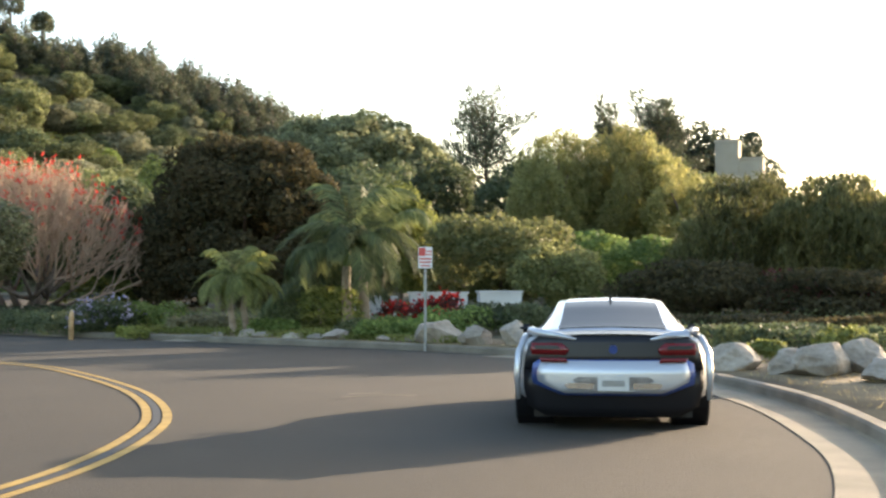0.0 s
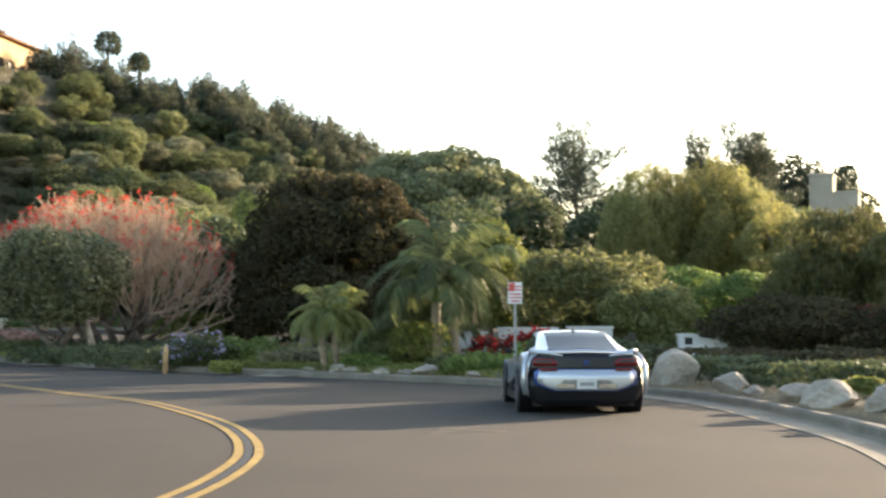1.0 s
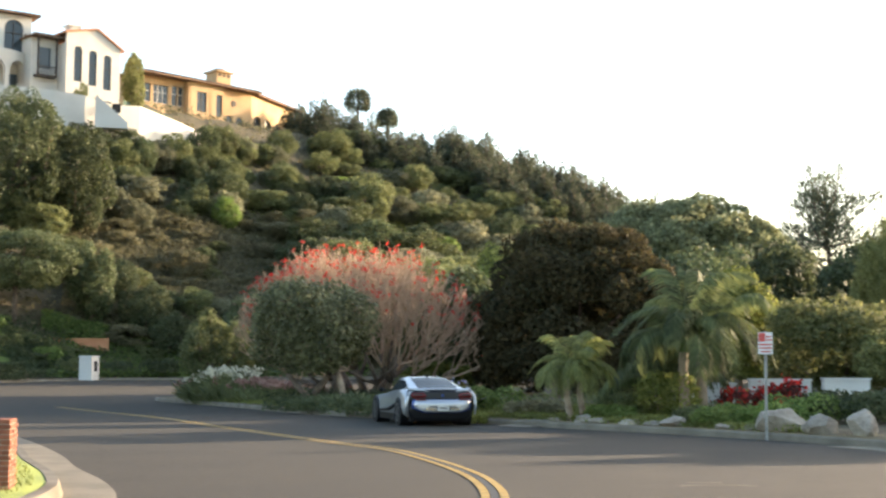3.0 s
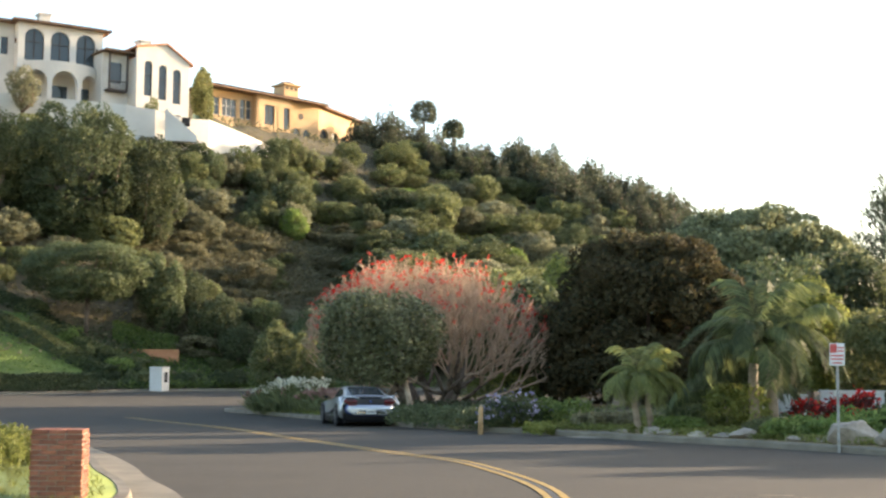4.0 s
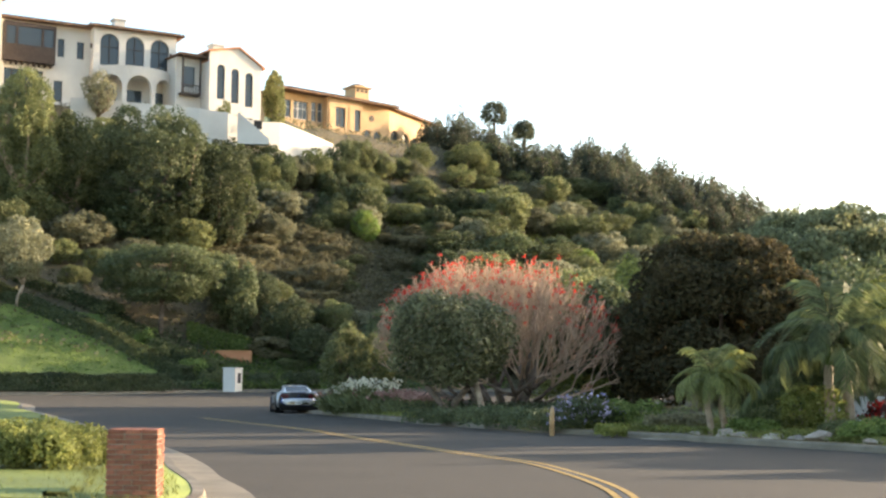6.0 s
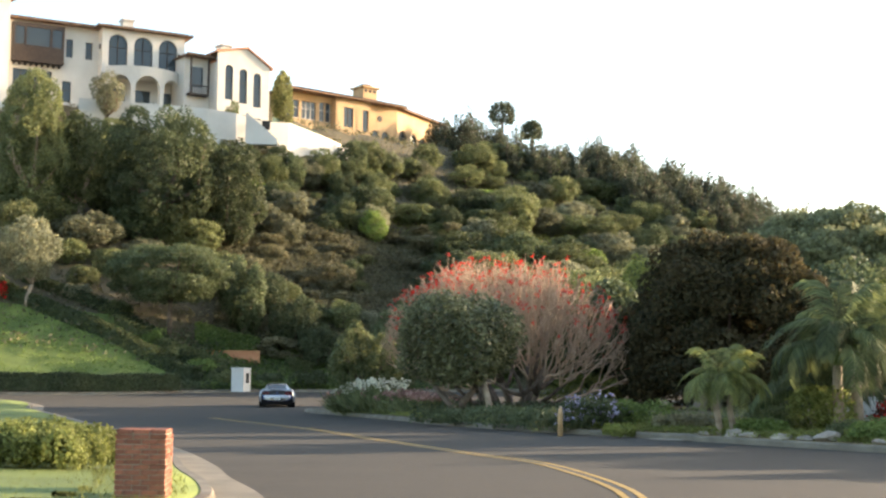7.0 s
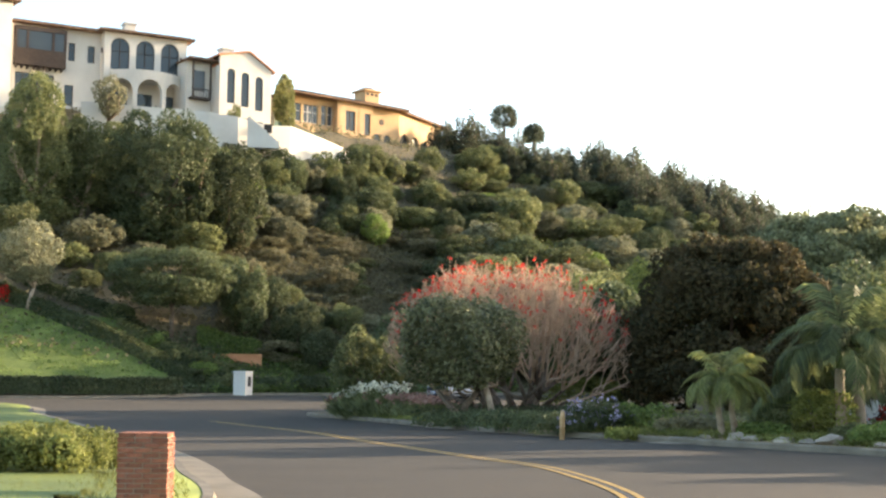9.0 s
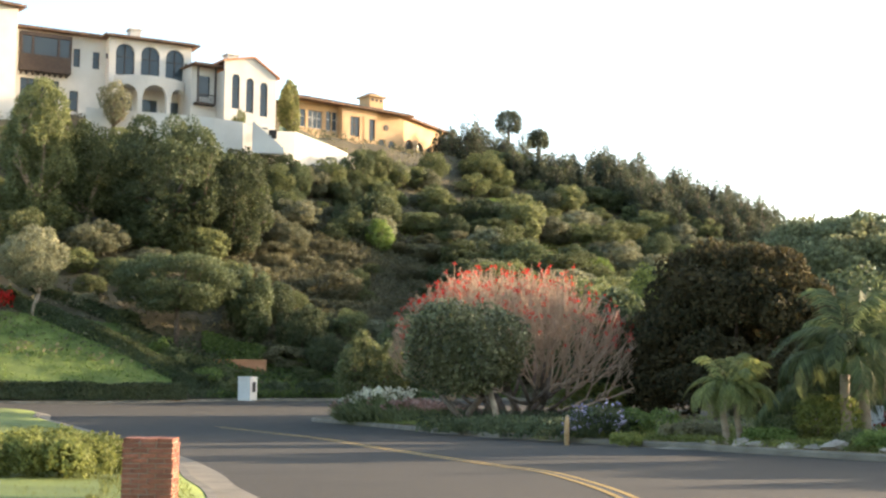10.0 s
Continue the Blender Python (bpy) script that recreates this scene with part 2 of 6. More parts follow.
def inside(px, py, poly):
    c = np.zeros(px.shape, bool)
    for (ax, ay), (bx, by) in zip(poly, np.roll(poly, -1, 0)):
        hit = (ay > py) != (by > py)
        c ^= hit & (px < (bx - ax) * (py - ay) / (by - ay + 1e-12) + ax)
    return c


def road_side(px, py):
    """Distance outside the road's edge; negative on the road."""
    px, py = np.asarray(px, float), np.asarray(py, float)
    d = np.minimum(np.minimum(seg_dist(px, py, KERB_OUT[::2]), seg_dist(px, py, KERB_FAR[::2])), seg_dist(px, py, KERB_IN[::2]))
    return np.where(inside(px, py, ROADPOLY), -d, d)


def sstep(a, b, v):
    t = np.clip((np.asarray(v, float) - a) / (b - a), 0, 1)
    return t * t * (3 - 2 * t)


def road_z(x, y):
    """The road's own height: level, rising a little at the far junction."""
    x, y = np.asarray(x, float), np.asarray(y, float)
    r = np.hypot(x, y)
    return 0.0006 * np.clip(r - 70, 0, 45) ** 2


START_AZ, START_R = [5, 16, 24, 28.6, 33.6, 38], [113, 110, 107, 105.5, 100, 99]
HILL_AZ = [-180, -95, -70, -30, -14, -6, 0, 5, 8, 12, 16, 20, 24, 28, 33, 38, 50, 70, 95, 180]
HILL_TOP = [0, 0, 1, 3, 5, 9, 15, 21, 25, 29, 32, 33.5, 33, 32.5, 32, 32, 31, 24, 8, 0]
HILL_END = [180, 180, 190, 200, 200, 205, 210, 210, 205, 200, 195, 186, 176, 166, 160, 156, 150, 140, 140, 180]


def land_z(x, y):
    """The height of the land, without the kerb's step."""
    x, y = np.asarray(x, float), np.asarray(y, float)
    r, az = np.hypot(x, y), np.degrees(np.arctan2(-x, y))
    top, end = np.interp(az, HILL_AZ, HILL_TOP), np.interp(az, HILL_AZ, HILL_END)
    start = np.interp(az, START_AZ, START_R)
    s = np.clip((r - start) / (end - start), 0, 1)
    back = np.clip(r - end, 0, 400)
    base = np.where(r < 115, road_z(x, y), road_z(x * 115 / np.maximum(r, 1), y * 115 / np.maximum(r, 1)))
    return base * (1 - 0.9 * sstep(110, 150, r)) + top * s ** 1.25 - 0.004 * top * np.minimum(back / 20, 40)


def ground(x, y):
    """Top of the verge, lawn or hill at one place (with the step up from the road)."""
    d = float(road_side(np.array([x]), np.array([y]))[0])
    z = float(land_z(x, y))
    return z + (0.15 + 0.035 * min(d, 12) if d > 0 else 0)


# ---- ground, road, kerbs ----
def terrain():
    rs = np.concatenate([np.arange(0.0, 60, 0.9), np.arange(60, 130, 1.6), np.arange(130, 240, 4), [245, 260, 290, 340, 420, 600, 900, 1500, 2600, 4200]])[1:]
    azs = np.concatenate([np.arange(-24, 46, 0.7), np.arange(46, 336, 4)])
    R, A = np.meshgrid(rs, np.radians(azs), indexing="ij")
    X, Y = -R * np.sin(A), R * np.cos(A)
    d = road_side(X, Y)
    Z = land_z(X, Y) - 0.4 + (0.55 + 0.035 * np.clip(d, 0, 12)) * sstep(0.8, 2.4, d)
    rough = np.array([noise.noise((x * 0.09, y * 0.09, 0)) for x, y in zip(X.ravel(), Y.ravel())]).reshape(X.shape)
    Z += rough * np.clip((d - 6) * 0.05, 0, 1.2)
    Z = np.where(R > 300, Z - (R - 300) * 0.004, Z)
    n, k = X.shape
    verts = np.stack([X, Y, Z], -1).reshape(-1, 3).tolist()
    faces = [(i * k + j, i * k + (j + 1) % k, (i + 1) * k + (j + 1) % k, (i + 1) * k + j) for i in range(n - 1) for j in range(k)]
    verts.append((0, 0, float(Z[0].mean())))
    faces += [(len(verts) - 1, (j + 1) % k, j) for j in range(k)]
    me = mesh_of("ground", verts, faces, EARTH, True)
    tagged(new("ground", me), "brown earth of the verge and the overgrown hillside", "ground", kind="structure")


def road():
    xs, ys = np.concatenate([np.arange(-96, -8, 1.0), np.arange(-8, 8, 0.4)]), np.concatenate([np.arange(-12, 4, 1.0), np.arange(4, 34, 0.4), np.arange(34, 113, 1.0)])
    X, Y = np.meshgrid(xs, ys, indexing="ij")
    keep = road_side(X, Y) < 1.3
    Z = road_z(X, Y)
    idx = np.arange(X.size).reshape(X.shape)
    faces = [(idx[i, j], idx[i + 1, j], idx[i + 1, j + 1], idx[i, j + 1]) for i in range(len(xs) - 1) for j in range(len(ys) - 1)
             if keep[i, j] and keep[i + 1, j] and keep[i, j + 1] and keep[i + 1, j + 1]]
    me = mesh_of("road", np.stack([X, Y, Z], -1).reshape(-1, 3).tolist(), faces, ASPHALT, True)
    tagged(new("road", me), "worn grey asphalt of the curving street", "road", kind="structure")


def ribbon(line, profile, closed_ends=True):
    """Sweep a profile [(offset to the right of travel, height)] along a line on the road's surface."""
    t = np.gradient(line, axis=0)
    t /= np.linalg.norm(t, axis=1)[:, None] + 1e-9
    nrm = np.stack([t[:, 1], -t[:, 0]], 1)
    verts, faces, k = [], [], len(profile)
    for p, q in zip(line, nrm):
        z = float(road_z(*p))
        for off, h in profile:
            e = p + q * off
            verts.append((e[0], e[1], z + h))
    for i in range(len(line) - 1):
        for j in range(k - 1):
            faces.append((i * k + j, i * k + j + 1, (i + 1) * k + j + 1, (i + 1) * k + j))
    return verts, faces


def chunks(line, n):
    return [line[i:i + n + 1] for i in range(0, len(line) - 1, n)]


def kerbs():
    """Each kerb is a row of cast lengths with a concrete gutter at its foot."""
    for k, (line, sign) in enumerate(((KERB_OUT, 1), (KERB_FAR, 1), (KERB_IN, 1))):
        kerb = thing("kerb", 0, 0, 0, "pale concrete kerb along the street", "kerb", kind="structure")
        for c in chunks(line, 6):
            v, f = ribbon(c, [(0.0, -0.05), (0.012, 0.115), (0.035, 0.148), (0.165, 0.152), (0.18, 0.10), (0.18, -0.1)])
            hang("kerb_stone", mesh_of("kerb_stone", v, f, KERBSTONE), kerb)
        gut = thing("gutter", 0, 0, 0, "worn pale concrete gutter strip beside the asphalt", "gutter", kind="structure")
        for c in chunks(line[:70] if line is KERB_OUT else line, 12):
            v, f = ribbon(c, [(-0.62, -0.05), (-0.605, 0.009), (-0.02, 0.004), (0.01, 0.03)])
            hang("gutter_slab", mesh_of("gutter_slab", v, f, CONCRETE), gut)


def verge_strip(line, name, mat, label, width=3.4):
    v, f = ribbon(line, [(0.15, 0.05), (0.17, 0.146), (1.2, 0.165), (2.4, 0.21), (width, 0.24), (width + 0.5, -0.1)])
    tagged(new(name, mesh_of(name, v, f, mat, True)), label, "verge", kind="structure")


def lines_on_road():
    marks = thing("centre_line", 0, 0, 0, "worn double yellow line painted on asphalt", "road marking", kind="structure")
    for off in (-0.16, 0.06):
        v, f = ribbon(CENTRE, [(off, 0.008), (off + 0.10, 0.008)])
        hang("yellow_stripe", mesh_of("yellow_stripe", v, f, YELLOW), marks)
    seam = thing("tar_seam", 0, 0, 0, "dark tar seams and patch marks on the asphalt", "road marking", kind="structure")
    for pts in ([(-1.3, 17.6), (-0.9, 17.9), (-0.35, 17.9)], [(-1.25, 18.2), (-0.8, 18.3)]):
        v, f = ribbon(spline(pts, 0.1), [(-0.03, 0.006), (0.04, 0.006)])
        hang("patch", mesh_of("patch", v, f, CONCRETE), seam)
    v, f = ribbon(CENTRE, [(-0.045, 0.006), (0.04, 0.006)])
    hang("seam", mesh_of("seam", v, f, TAR), seam)


terrain()
road()
kerbs()
APRON = [i for i, p in enumerate(KERB_OUT) if 9.2 < math.degrees(math.atan2(-p[0], p[1])) < 12.3 and p[1] < 60]
v, f = ribbon(KERB_OUT[APRON[0]:APRON[-1]], [(-0.5, 0.014), (-0.02, 0.035), (0.25, 0.158), (1.4, 0.20), (2.6, 0.235)])
tagged(new("driveway_apron", mesh_of("driveway_apron", v, f, CONCRETE)), "pale concrete driveway apron crossing the kerb", "driveway", kind="structure")
verge_strip(KERB_OUT[:115], "verge_dry", DIRT, "dry sandy verge with sparse straw-coloured grass")
verge_strip(KERB_OUT[114:], "verge_planted", EARTH, "earth bed behind the kerb with low ground cover")
verge_strip(KERB_FAR, "verge_far", EARTH, "earth verge below the hillside garden")
verge_strip(KERB_IN, "verge_lawn", LAWN, "mown green lawn behind the kerb")
lines_on_road()


# ---- plants ----
def leaves_mesh(name, pts, nrm, size, mat, rng, aspect=0.55, droop=0.0, jitter=0.8, along=None):
    """Many small bent leaves, each an island of its own."""
    n = len(pts)
    nn = nrm + rng.normal(0, jitter, (n, 3))
    nn /= np.linalg.norm(nn, axis=1)[:, None] + 1e-9
    ref = rng.normal(0, 1, (n, 3)) if along is None else along + rng.normal(0, 0.15, (n, 3))
    ref[:, 2] -= droop * 3
    t = ref - nn * np.sum(ref * nn, 1)[:, None]
    t /= np.linalg.norm(t, axis=1)[:, None] + 1e-9
    b = np.cross(nn, t)
    s = (size * rng.uniform(0.65, 1.35, n))[:, None]
    v = np.empty((n, 4, 3))
    v[:, 0], v[:, 2] = pts - t * s * 0.5, pts + t * s * 0.5
    v[:, 1] = pts + b * s * aspect * 0.5 - nn * s * 0.12
    v[:, 3] = pts - b * s * aspect * 0.5 - nn * s * 0.12
    me = bpy.data.meshes.new(name)
    me.vertices.add(4 * n)
    me.vertices.foreach_set("co", v.reshape(-1))
    me.loops.add(4 * n)
    me.loops.foreach_set("vertex_index", np.arange(4 * n, dtype=np.int32))
    me.polygons.add(n)
    me.polygons.foreach_set("loop_start", np.arange(0, 4 * n, 4, dtype=np.int32))
    me.polygons.foreach_set("loop_total", np.full(n, 4, dtype=np.int32))
    me.materials.append(mat)
    me.update(calc_edges=True)
    return me


def crown_points(lumps, n, rng, low=-1.0, deep=0.2):
    """Points and normals scattered over the outside of overlapping lumps (x, y, z, rx, ry, rz), a few deeper in."""
    lumps = np.array(lumps, float)
    area = (lumps[:, 3] * lumps[:, 4] + lumps[:, 4] * lumps[:, 5] + lumps[:, 3] * lumps[:, 5])
    pts, nrm, got = [], [], 0
    for _ in range(12):
        k = rng.choice(len(lumps), n, p=area / area.sum())
        d = rng.normal(0, 1, (n, 3))
        d /= np.linalg.norm(d, axis=1)[:, None]
        q = np.where(rng.random(n) < deep, rng.uniform(0.5, 0.85, n), rng.uniform(0.80, 1.13, n))
        p = lumps[k, :3] + d * lumps[k, 3:] * q[:, None]
        ok = d[:, 2] > low
        for c in lumps:
            e = (((p - c[:3]) / c[3:]) ** 2).sum(1)
            ok &= (e > 0.45)
        pts.append(p[ok])
        nrm.append((d / lumps[k, 3:])[ok])
        got += ok.sum()
        if got >= n:
            break
    p, m = np.concatenate(pts)[:n], np.concatenate(nrm)[:n]
    return p, m / (np.linalg.norm(m, axis=1)[:, None] + 1e-9)


def lumps_in(w, d, h, z0, n, rng, size=0.3, flat_top=0.0, shape=1.0, shell=0.0):
    """Lumps that fill a crown w wide, d deep, h high from z0."""
    out = []
    for i in range(n):
        v = rng.normal(0, 1, 3)
        v /= np.linalg.norm(v)
        v *= rng.uniform(0.35, 1.0) ** (1 / 3) if not shell else rng.uniform(shell, 1.0)
        if shell:
            v[2] = abs(v[2])
            side = 1 - 0.12 * (1 - v[2])
            out.append((v[0] * w / 2 * 0.9 * side, v[1] * d / 2 * 0.9 * side, z0 + (0.03 + 0.90 * v[2] ** 0.8) * h, w / 2 * size * rng.uniform(0.7, 1.3), d / 2 * size * rng.uniform(0.7, 1.3), h * 0.62 * size * rng.uniform(0.7, 1.3)))
            continue
        s = size * rng.uniform(0.55, 1.45)
        zz = np.clip(v[2] * (1 + flat_top), -1, 1)
        wide = 1.0 if shape == 1.0 else (1 - (zz * 0.5 + 0.5)) * (1 - shape) * 1.2 + shape
        out.append((v[0] * w / 2 * (1 - s) * wide, v[1] * d / 2 * (1 - s) * wide, z0 + h / 2 + zz * h / 2 * (1 - s), w / 2 * s, d / 2 * s, h / 2 * s * 1.05))
    return out


def limbs(bm, base, lumps, r0, rng, count=6, low=0.35, sides=6):
    """Limbs from the trunk's fork to some of the lumps."""
    base = Vector(base)
    for i in range(min(count, len(lumps))):
        c = Vector(lumps[i][:3])
        mid = base.lerp(c, 0.5) + Vector(rng.normal(0, 0.12, 3)) * (c - base).length
        tube(bm, [base, mid, c], [r0 * 0.6, r0 * 0.38, r0 * 0.12], sides)


def make_tree(name, label, category, w, h, mat, seed, crown_from=0.3, n=3000, size=0.14, lumps=16, lump=0.34, bark=None, trunk_r=None, d=None, low=-1.0, flat=0.0, shape=1.0,
              lean=(0, 0), aspect=0.55, droop=0.0, deep=0.2, group="", shell=0.0):
    """A tree or shrub at the origin: trunk with limbs, and a leafy crown."""
    rng = np.random.default_rng(seed)
    d = d or w
    ob = thing(name, 0, 0, 0, label, category, group)
    z0 = h * crown_from
    ls = lumps_in(w, d, h - z0, z0, lumps, rng, lump, flat, shape, shell)
    bm = bmesh.new()
    r = trunk_r or max(0.05, 0.028 * h)
    fork = Vector((lean[0], lean[1], max(z0 * 1.0, h * 0.22)))
    tube(bm, [(0, 0, -0.4), (lean[0] * 0.3, lean[1] * 0.3, fork.z * 0.5), fork], [r * 1.3, r, r * 0.8], 8)
    limbs(bm, fork, ls, r, rng)
    part("trunk", bm, bark or BARK, ob, smooth=True)
    p, m = crown_points(ls, n, rng, low, deep)
    hang("crown", leaves_mesh("crown", p, m, size, mat, rng, aspect, droop), ob)
    return ob


def put(ob, az, r, rz=0.0, scale=1.0, sink=0.0, x=None, y=None):
    """Set a finished plant down at a place on the land."""
    px, py = polar(az, r) if x is None else (x, y)
    ob.matrix_basis = pose(px, py, ground(px, py) - sink, 0, 0, rz)
    ob.scale = (scale, scale, scale) if isinstance(scale, (int, float)) else scale
    return ob


def repeat(ob, az, r, rz=0.0, scale=1.0, sink=0.0):
    c = copy_thing(ob, pose(0, 0, 0))
    return put(c, az, r, rz, scale, sink)


def frond_mesh(name, length, mat, rng, pairs=38, curve=1.1, leaflet=0.46, lift=0.5):
    """A feather frond along +x: arching rib and paired hanging leaflets."""
    verts, faces = [], []
    rib, prev = [], None
    for i in range(15):
        t = i / 14
        rib.append(Vector((length * t * (1 - 0.22 * curve * t * t), 0, length * (lift * t - 0.62 * curve * t * t))))
    for i in range(14):
        a, b, w = rib[i], rib[i + 1], 0.022 * (1 - i / 15) + 0.004
        k = len(verts)
        verts += [a + Vector((0, -w, 0)), a + Vector((0, w, 0)), a + Vector((0, 0, w)), b + Vector((0, -w, 0)), b + Vector((0, w, 0)), b + Vector((0, 0, w))]
        faces += [(k, k + 3, k + 5, k + 2), (k + 1, k + 2, k + 5, k + 4), (k, k + 1, k + 4, k + 3)]
    for i in range(pairs):
        t = 0.12 + 0.86 * i / pairs
        f = t * 14
        a = rib[int(f)].lerp(rib[min(int(f) + 1, 14)], f % 1)
        d = (rib[min(int(f) + 1, 14)] - rib[int(f)]).normalized()
        ln = leaflet * length * (math.sin(math.pi * (0.12 + 0.82 * t)) ** 0.7) * rng.uniform(0.85, 1.1) * 0.6
        for side in (-1, 1):
            out = (Vector((0, side, 0)) + d * 0.75 + Vector((0, 0, -0.15 + rng.normal(0, 0.12)))).normalized()
            wv = d * 0.022 * length * 0.5
            m = a + out * ln * 0.48 + Vector((0, 0, -0.14 * ln))
            e = a + out * ln * 0.74 + Vector((0, 0, -0.62 * ln))
            k = len(verts)
            verts += [a - wv * 0.5, a + wv * 0.5, m + wv, m - wv, e]
            faces += [(k, k + 1, k + 2, k + 3), (k + 3, k + 2, k + 4)]
    return mesh_of(name, verts, faces, mat)


def palm(name, label, trunk_h, trunk_r, frond_len, count, seed, mat=L_PALM, shaft=True, curve=1.1):
    rng = np.random.default_rng(seed)
    ob = thing(name, 0, 0, 0, label, "palm")
    bm = bmesh.new()
    n = 12
    tube(bm, [(0.05 * math.sin(i * 0.5), 0, -0.3 + (trunk_h + 0.3) * i / n) for i in range(n + 1)], [trunk_r * (1.35 - 0.4 * i / n + 0.06 * (i % 2)) for i in range(n + 1)], 10)
    part("trunk", bm, PALEBARK, ob, smooth=True)
    if shaft:
        part("crownshaft", tube(bmesh.new(), [(0.02, 0, trunk_h - 0.02), (0.02, 0, trunk_h + 0.22 * frond_len)], [trunk_r * 0.95, trunk_r * 0.5], 9), L_GREEN, ob, "smooth green crownshaft", True)
    meshes = [frond_mesh("frond", frond_len * k, mat, rng, curve=c * curve, lift=l) for k, c, l in ((1.0, 1.0, 0.75), (0.92, 1.3, 0.6), (1.05, 0.9, 1.0))]
    for i in range(count):
        up = rng.uniform(-48, -5) if i % 3 else rng.uniform(5, 22)
        hang("frond", meshes[i % 3], ob, m=pose(0.02, 0, trunk_h + 0.15 * frond_len, 0, up, 360 * i * 0.381966 + rng.uniform(-9, 9)))
    return ob


def fan_palm(label, h, r, seed):
    rng = np.random.default_rng(seed)
    ob = thing("fan_palm", 0, 0, 0, label, "palm")
    part("trunk", tube(bmesh.new(), [(0, 0, -1), (0.15, 0, h * 0.5), (0, 0, h)], [0.38, 0.26, 0.24], 8), BARK, ob, smooth=True)
    n = 1500
    d = rng.normal(0, 1, (n, 3))
    d /= np.linalg.norm(d, axis=1)[:, None]
    d = d[d[:, 2] > -0.75]
    p = d * (r * rng.uniform(0.45, 1.0, len(d)) ** 0.6)[:, None] + np.array([0, 0, h + r * 0.3])
    hang("crown", leaves_mesh("crown", p, rng.normal(0, 1, (len(d), 3)), 1.0, L_CONIFER, rng, 0.14, 0, 0.3, d), ob)
    return ob


def coral_tree():
    """A coral tree: stout limbs that arch out from the base and fork into a fan of upright bare twigs, red flowers at their ends."""
    rng = np.random.default_rng(12)
    ob = thing("coral_tree", 0, 0, 0, "bare grey-pink coral tree with bright red flowers", "tree")
    limb, twig = bmesh.new(), bmesh.new()
    tips = []

    def grow(p, d, length, r, level):
        bend = p + d * length * 0.5 + Vector(rng.normal(0, 0.06, 3)) * length
        q = p + d * length + Vector((0, 0, 0.10 * length))
        flat = math.hypot(q.x, q.y)
        lid = 6.1 - 0.085 * flat * flat + rng.normal(0, 0.42)
        if flat > 4.9:
            q.x, q.y = q.x * 4.9 / flat, q.y * 4.9 / flat
        q.z = min(q.z, max(lid, p.z + 0.1))
        tube(limb if level < 2 else twig, [p, bend, q], [r, r * 0.82, r * 0.66], 6 if level < 2 else 3)
        if level == 5:
            tips.append(q)
            return
        for _ in range((3, 3, 3, 3, 2)[level]):
            e = d + Vector(rng.normal(0, (0.55, 0.5, 0.42, 0.34, 0.26)[level], 3)) + Vector((0, 0, (0.25, 0.45, 0.4, 0.35, 0.3)[level]))
            e.z = max(e.z, 0.12)
            grow(q, e.normalized(), (1.15, 1.05, 1.0, 0.95, 0.8)[level] * rng.uniform(0.75, 1.25), r * (0.62, 0.62, 0.6, 0.62, 0.65)[level], level + 1)

    for i in range(14):
        a = 6.2832 * i / 14 + rng.uniform(-0.2, 0.2)
        out = rng.uniform(0.35, 1.0)
        grow(Vector((math.cos(a) * 0.5, math.sin(a) * 0.5, -0.2)), Vector((math.cos(a) * out, math.sin(a) * out, rng.uniform(0.35, 0.75))).normalized(), rng.uniform(1.0, 1.7), 0.15, 0)
    part("branchwork", limb, BARK, ob, "stout brown forking limbs", True)
    part("twigwork", twig, TWIG, ob, "fan of pale bare twigs")
    tips = np.array([tuple(t) for t in tips])
    high = tips[:, 2] > 2.6
    red = tips[rng.random(len(tips)) < np.where(high, 0.26, 0.2)]
    p = np.repeat(red, 7, 0) + rng.normal(0, 0.045, (len(red) * 7, 3)) + np.array([0, 0, 0.08])
    hang("blossom", leaves_mesh("blossom", p, rng.normal(0, 1, p.shape), 0.115, L_RED, rng, 0.4), ob, "bright red flower spikes")["kind"] = "stuff"
    pick = tips[rng.random(len(tips)) < 0.25]
    p = np.repeat(pick, 3, 0) * np.array([0.97, 0.97, 0.9]) + rng.normal(0, 0.22, (len(pick) * 3, 3))
    hang("foliage", leaves_mesh("foliage", p, rng.normal(0, 1, p.shape), 0.10, L_PINK, rng, 0.45), ob, "sparse brownish young leaves")["kind"] = "stuff"
    return ob


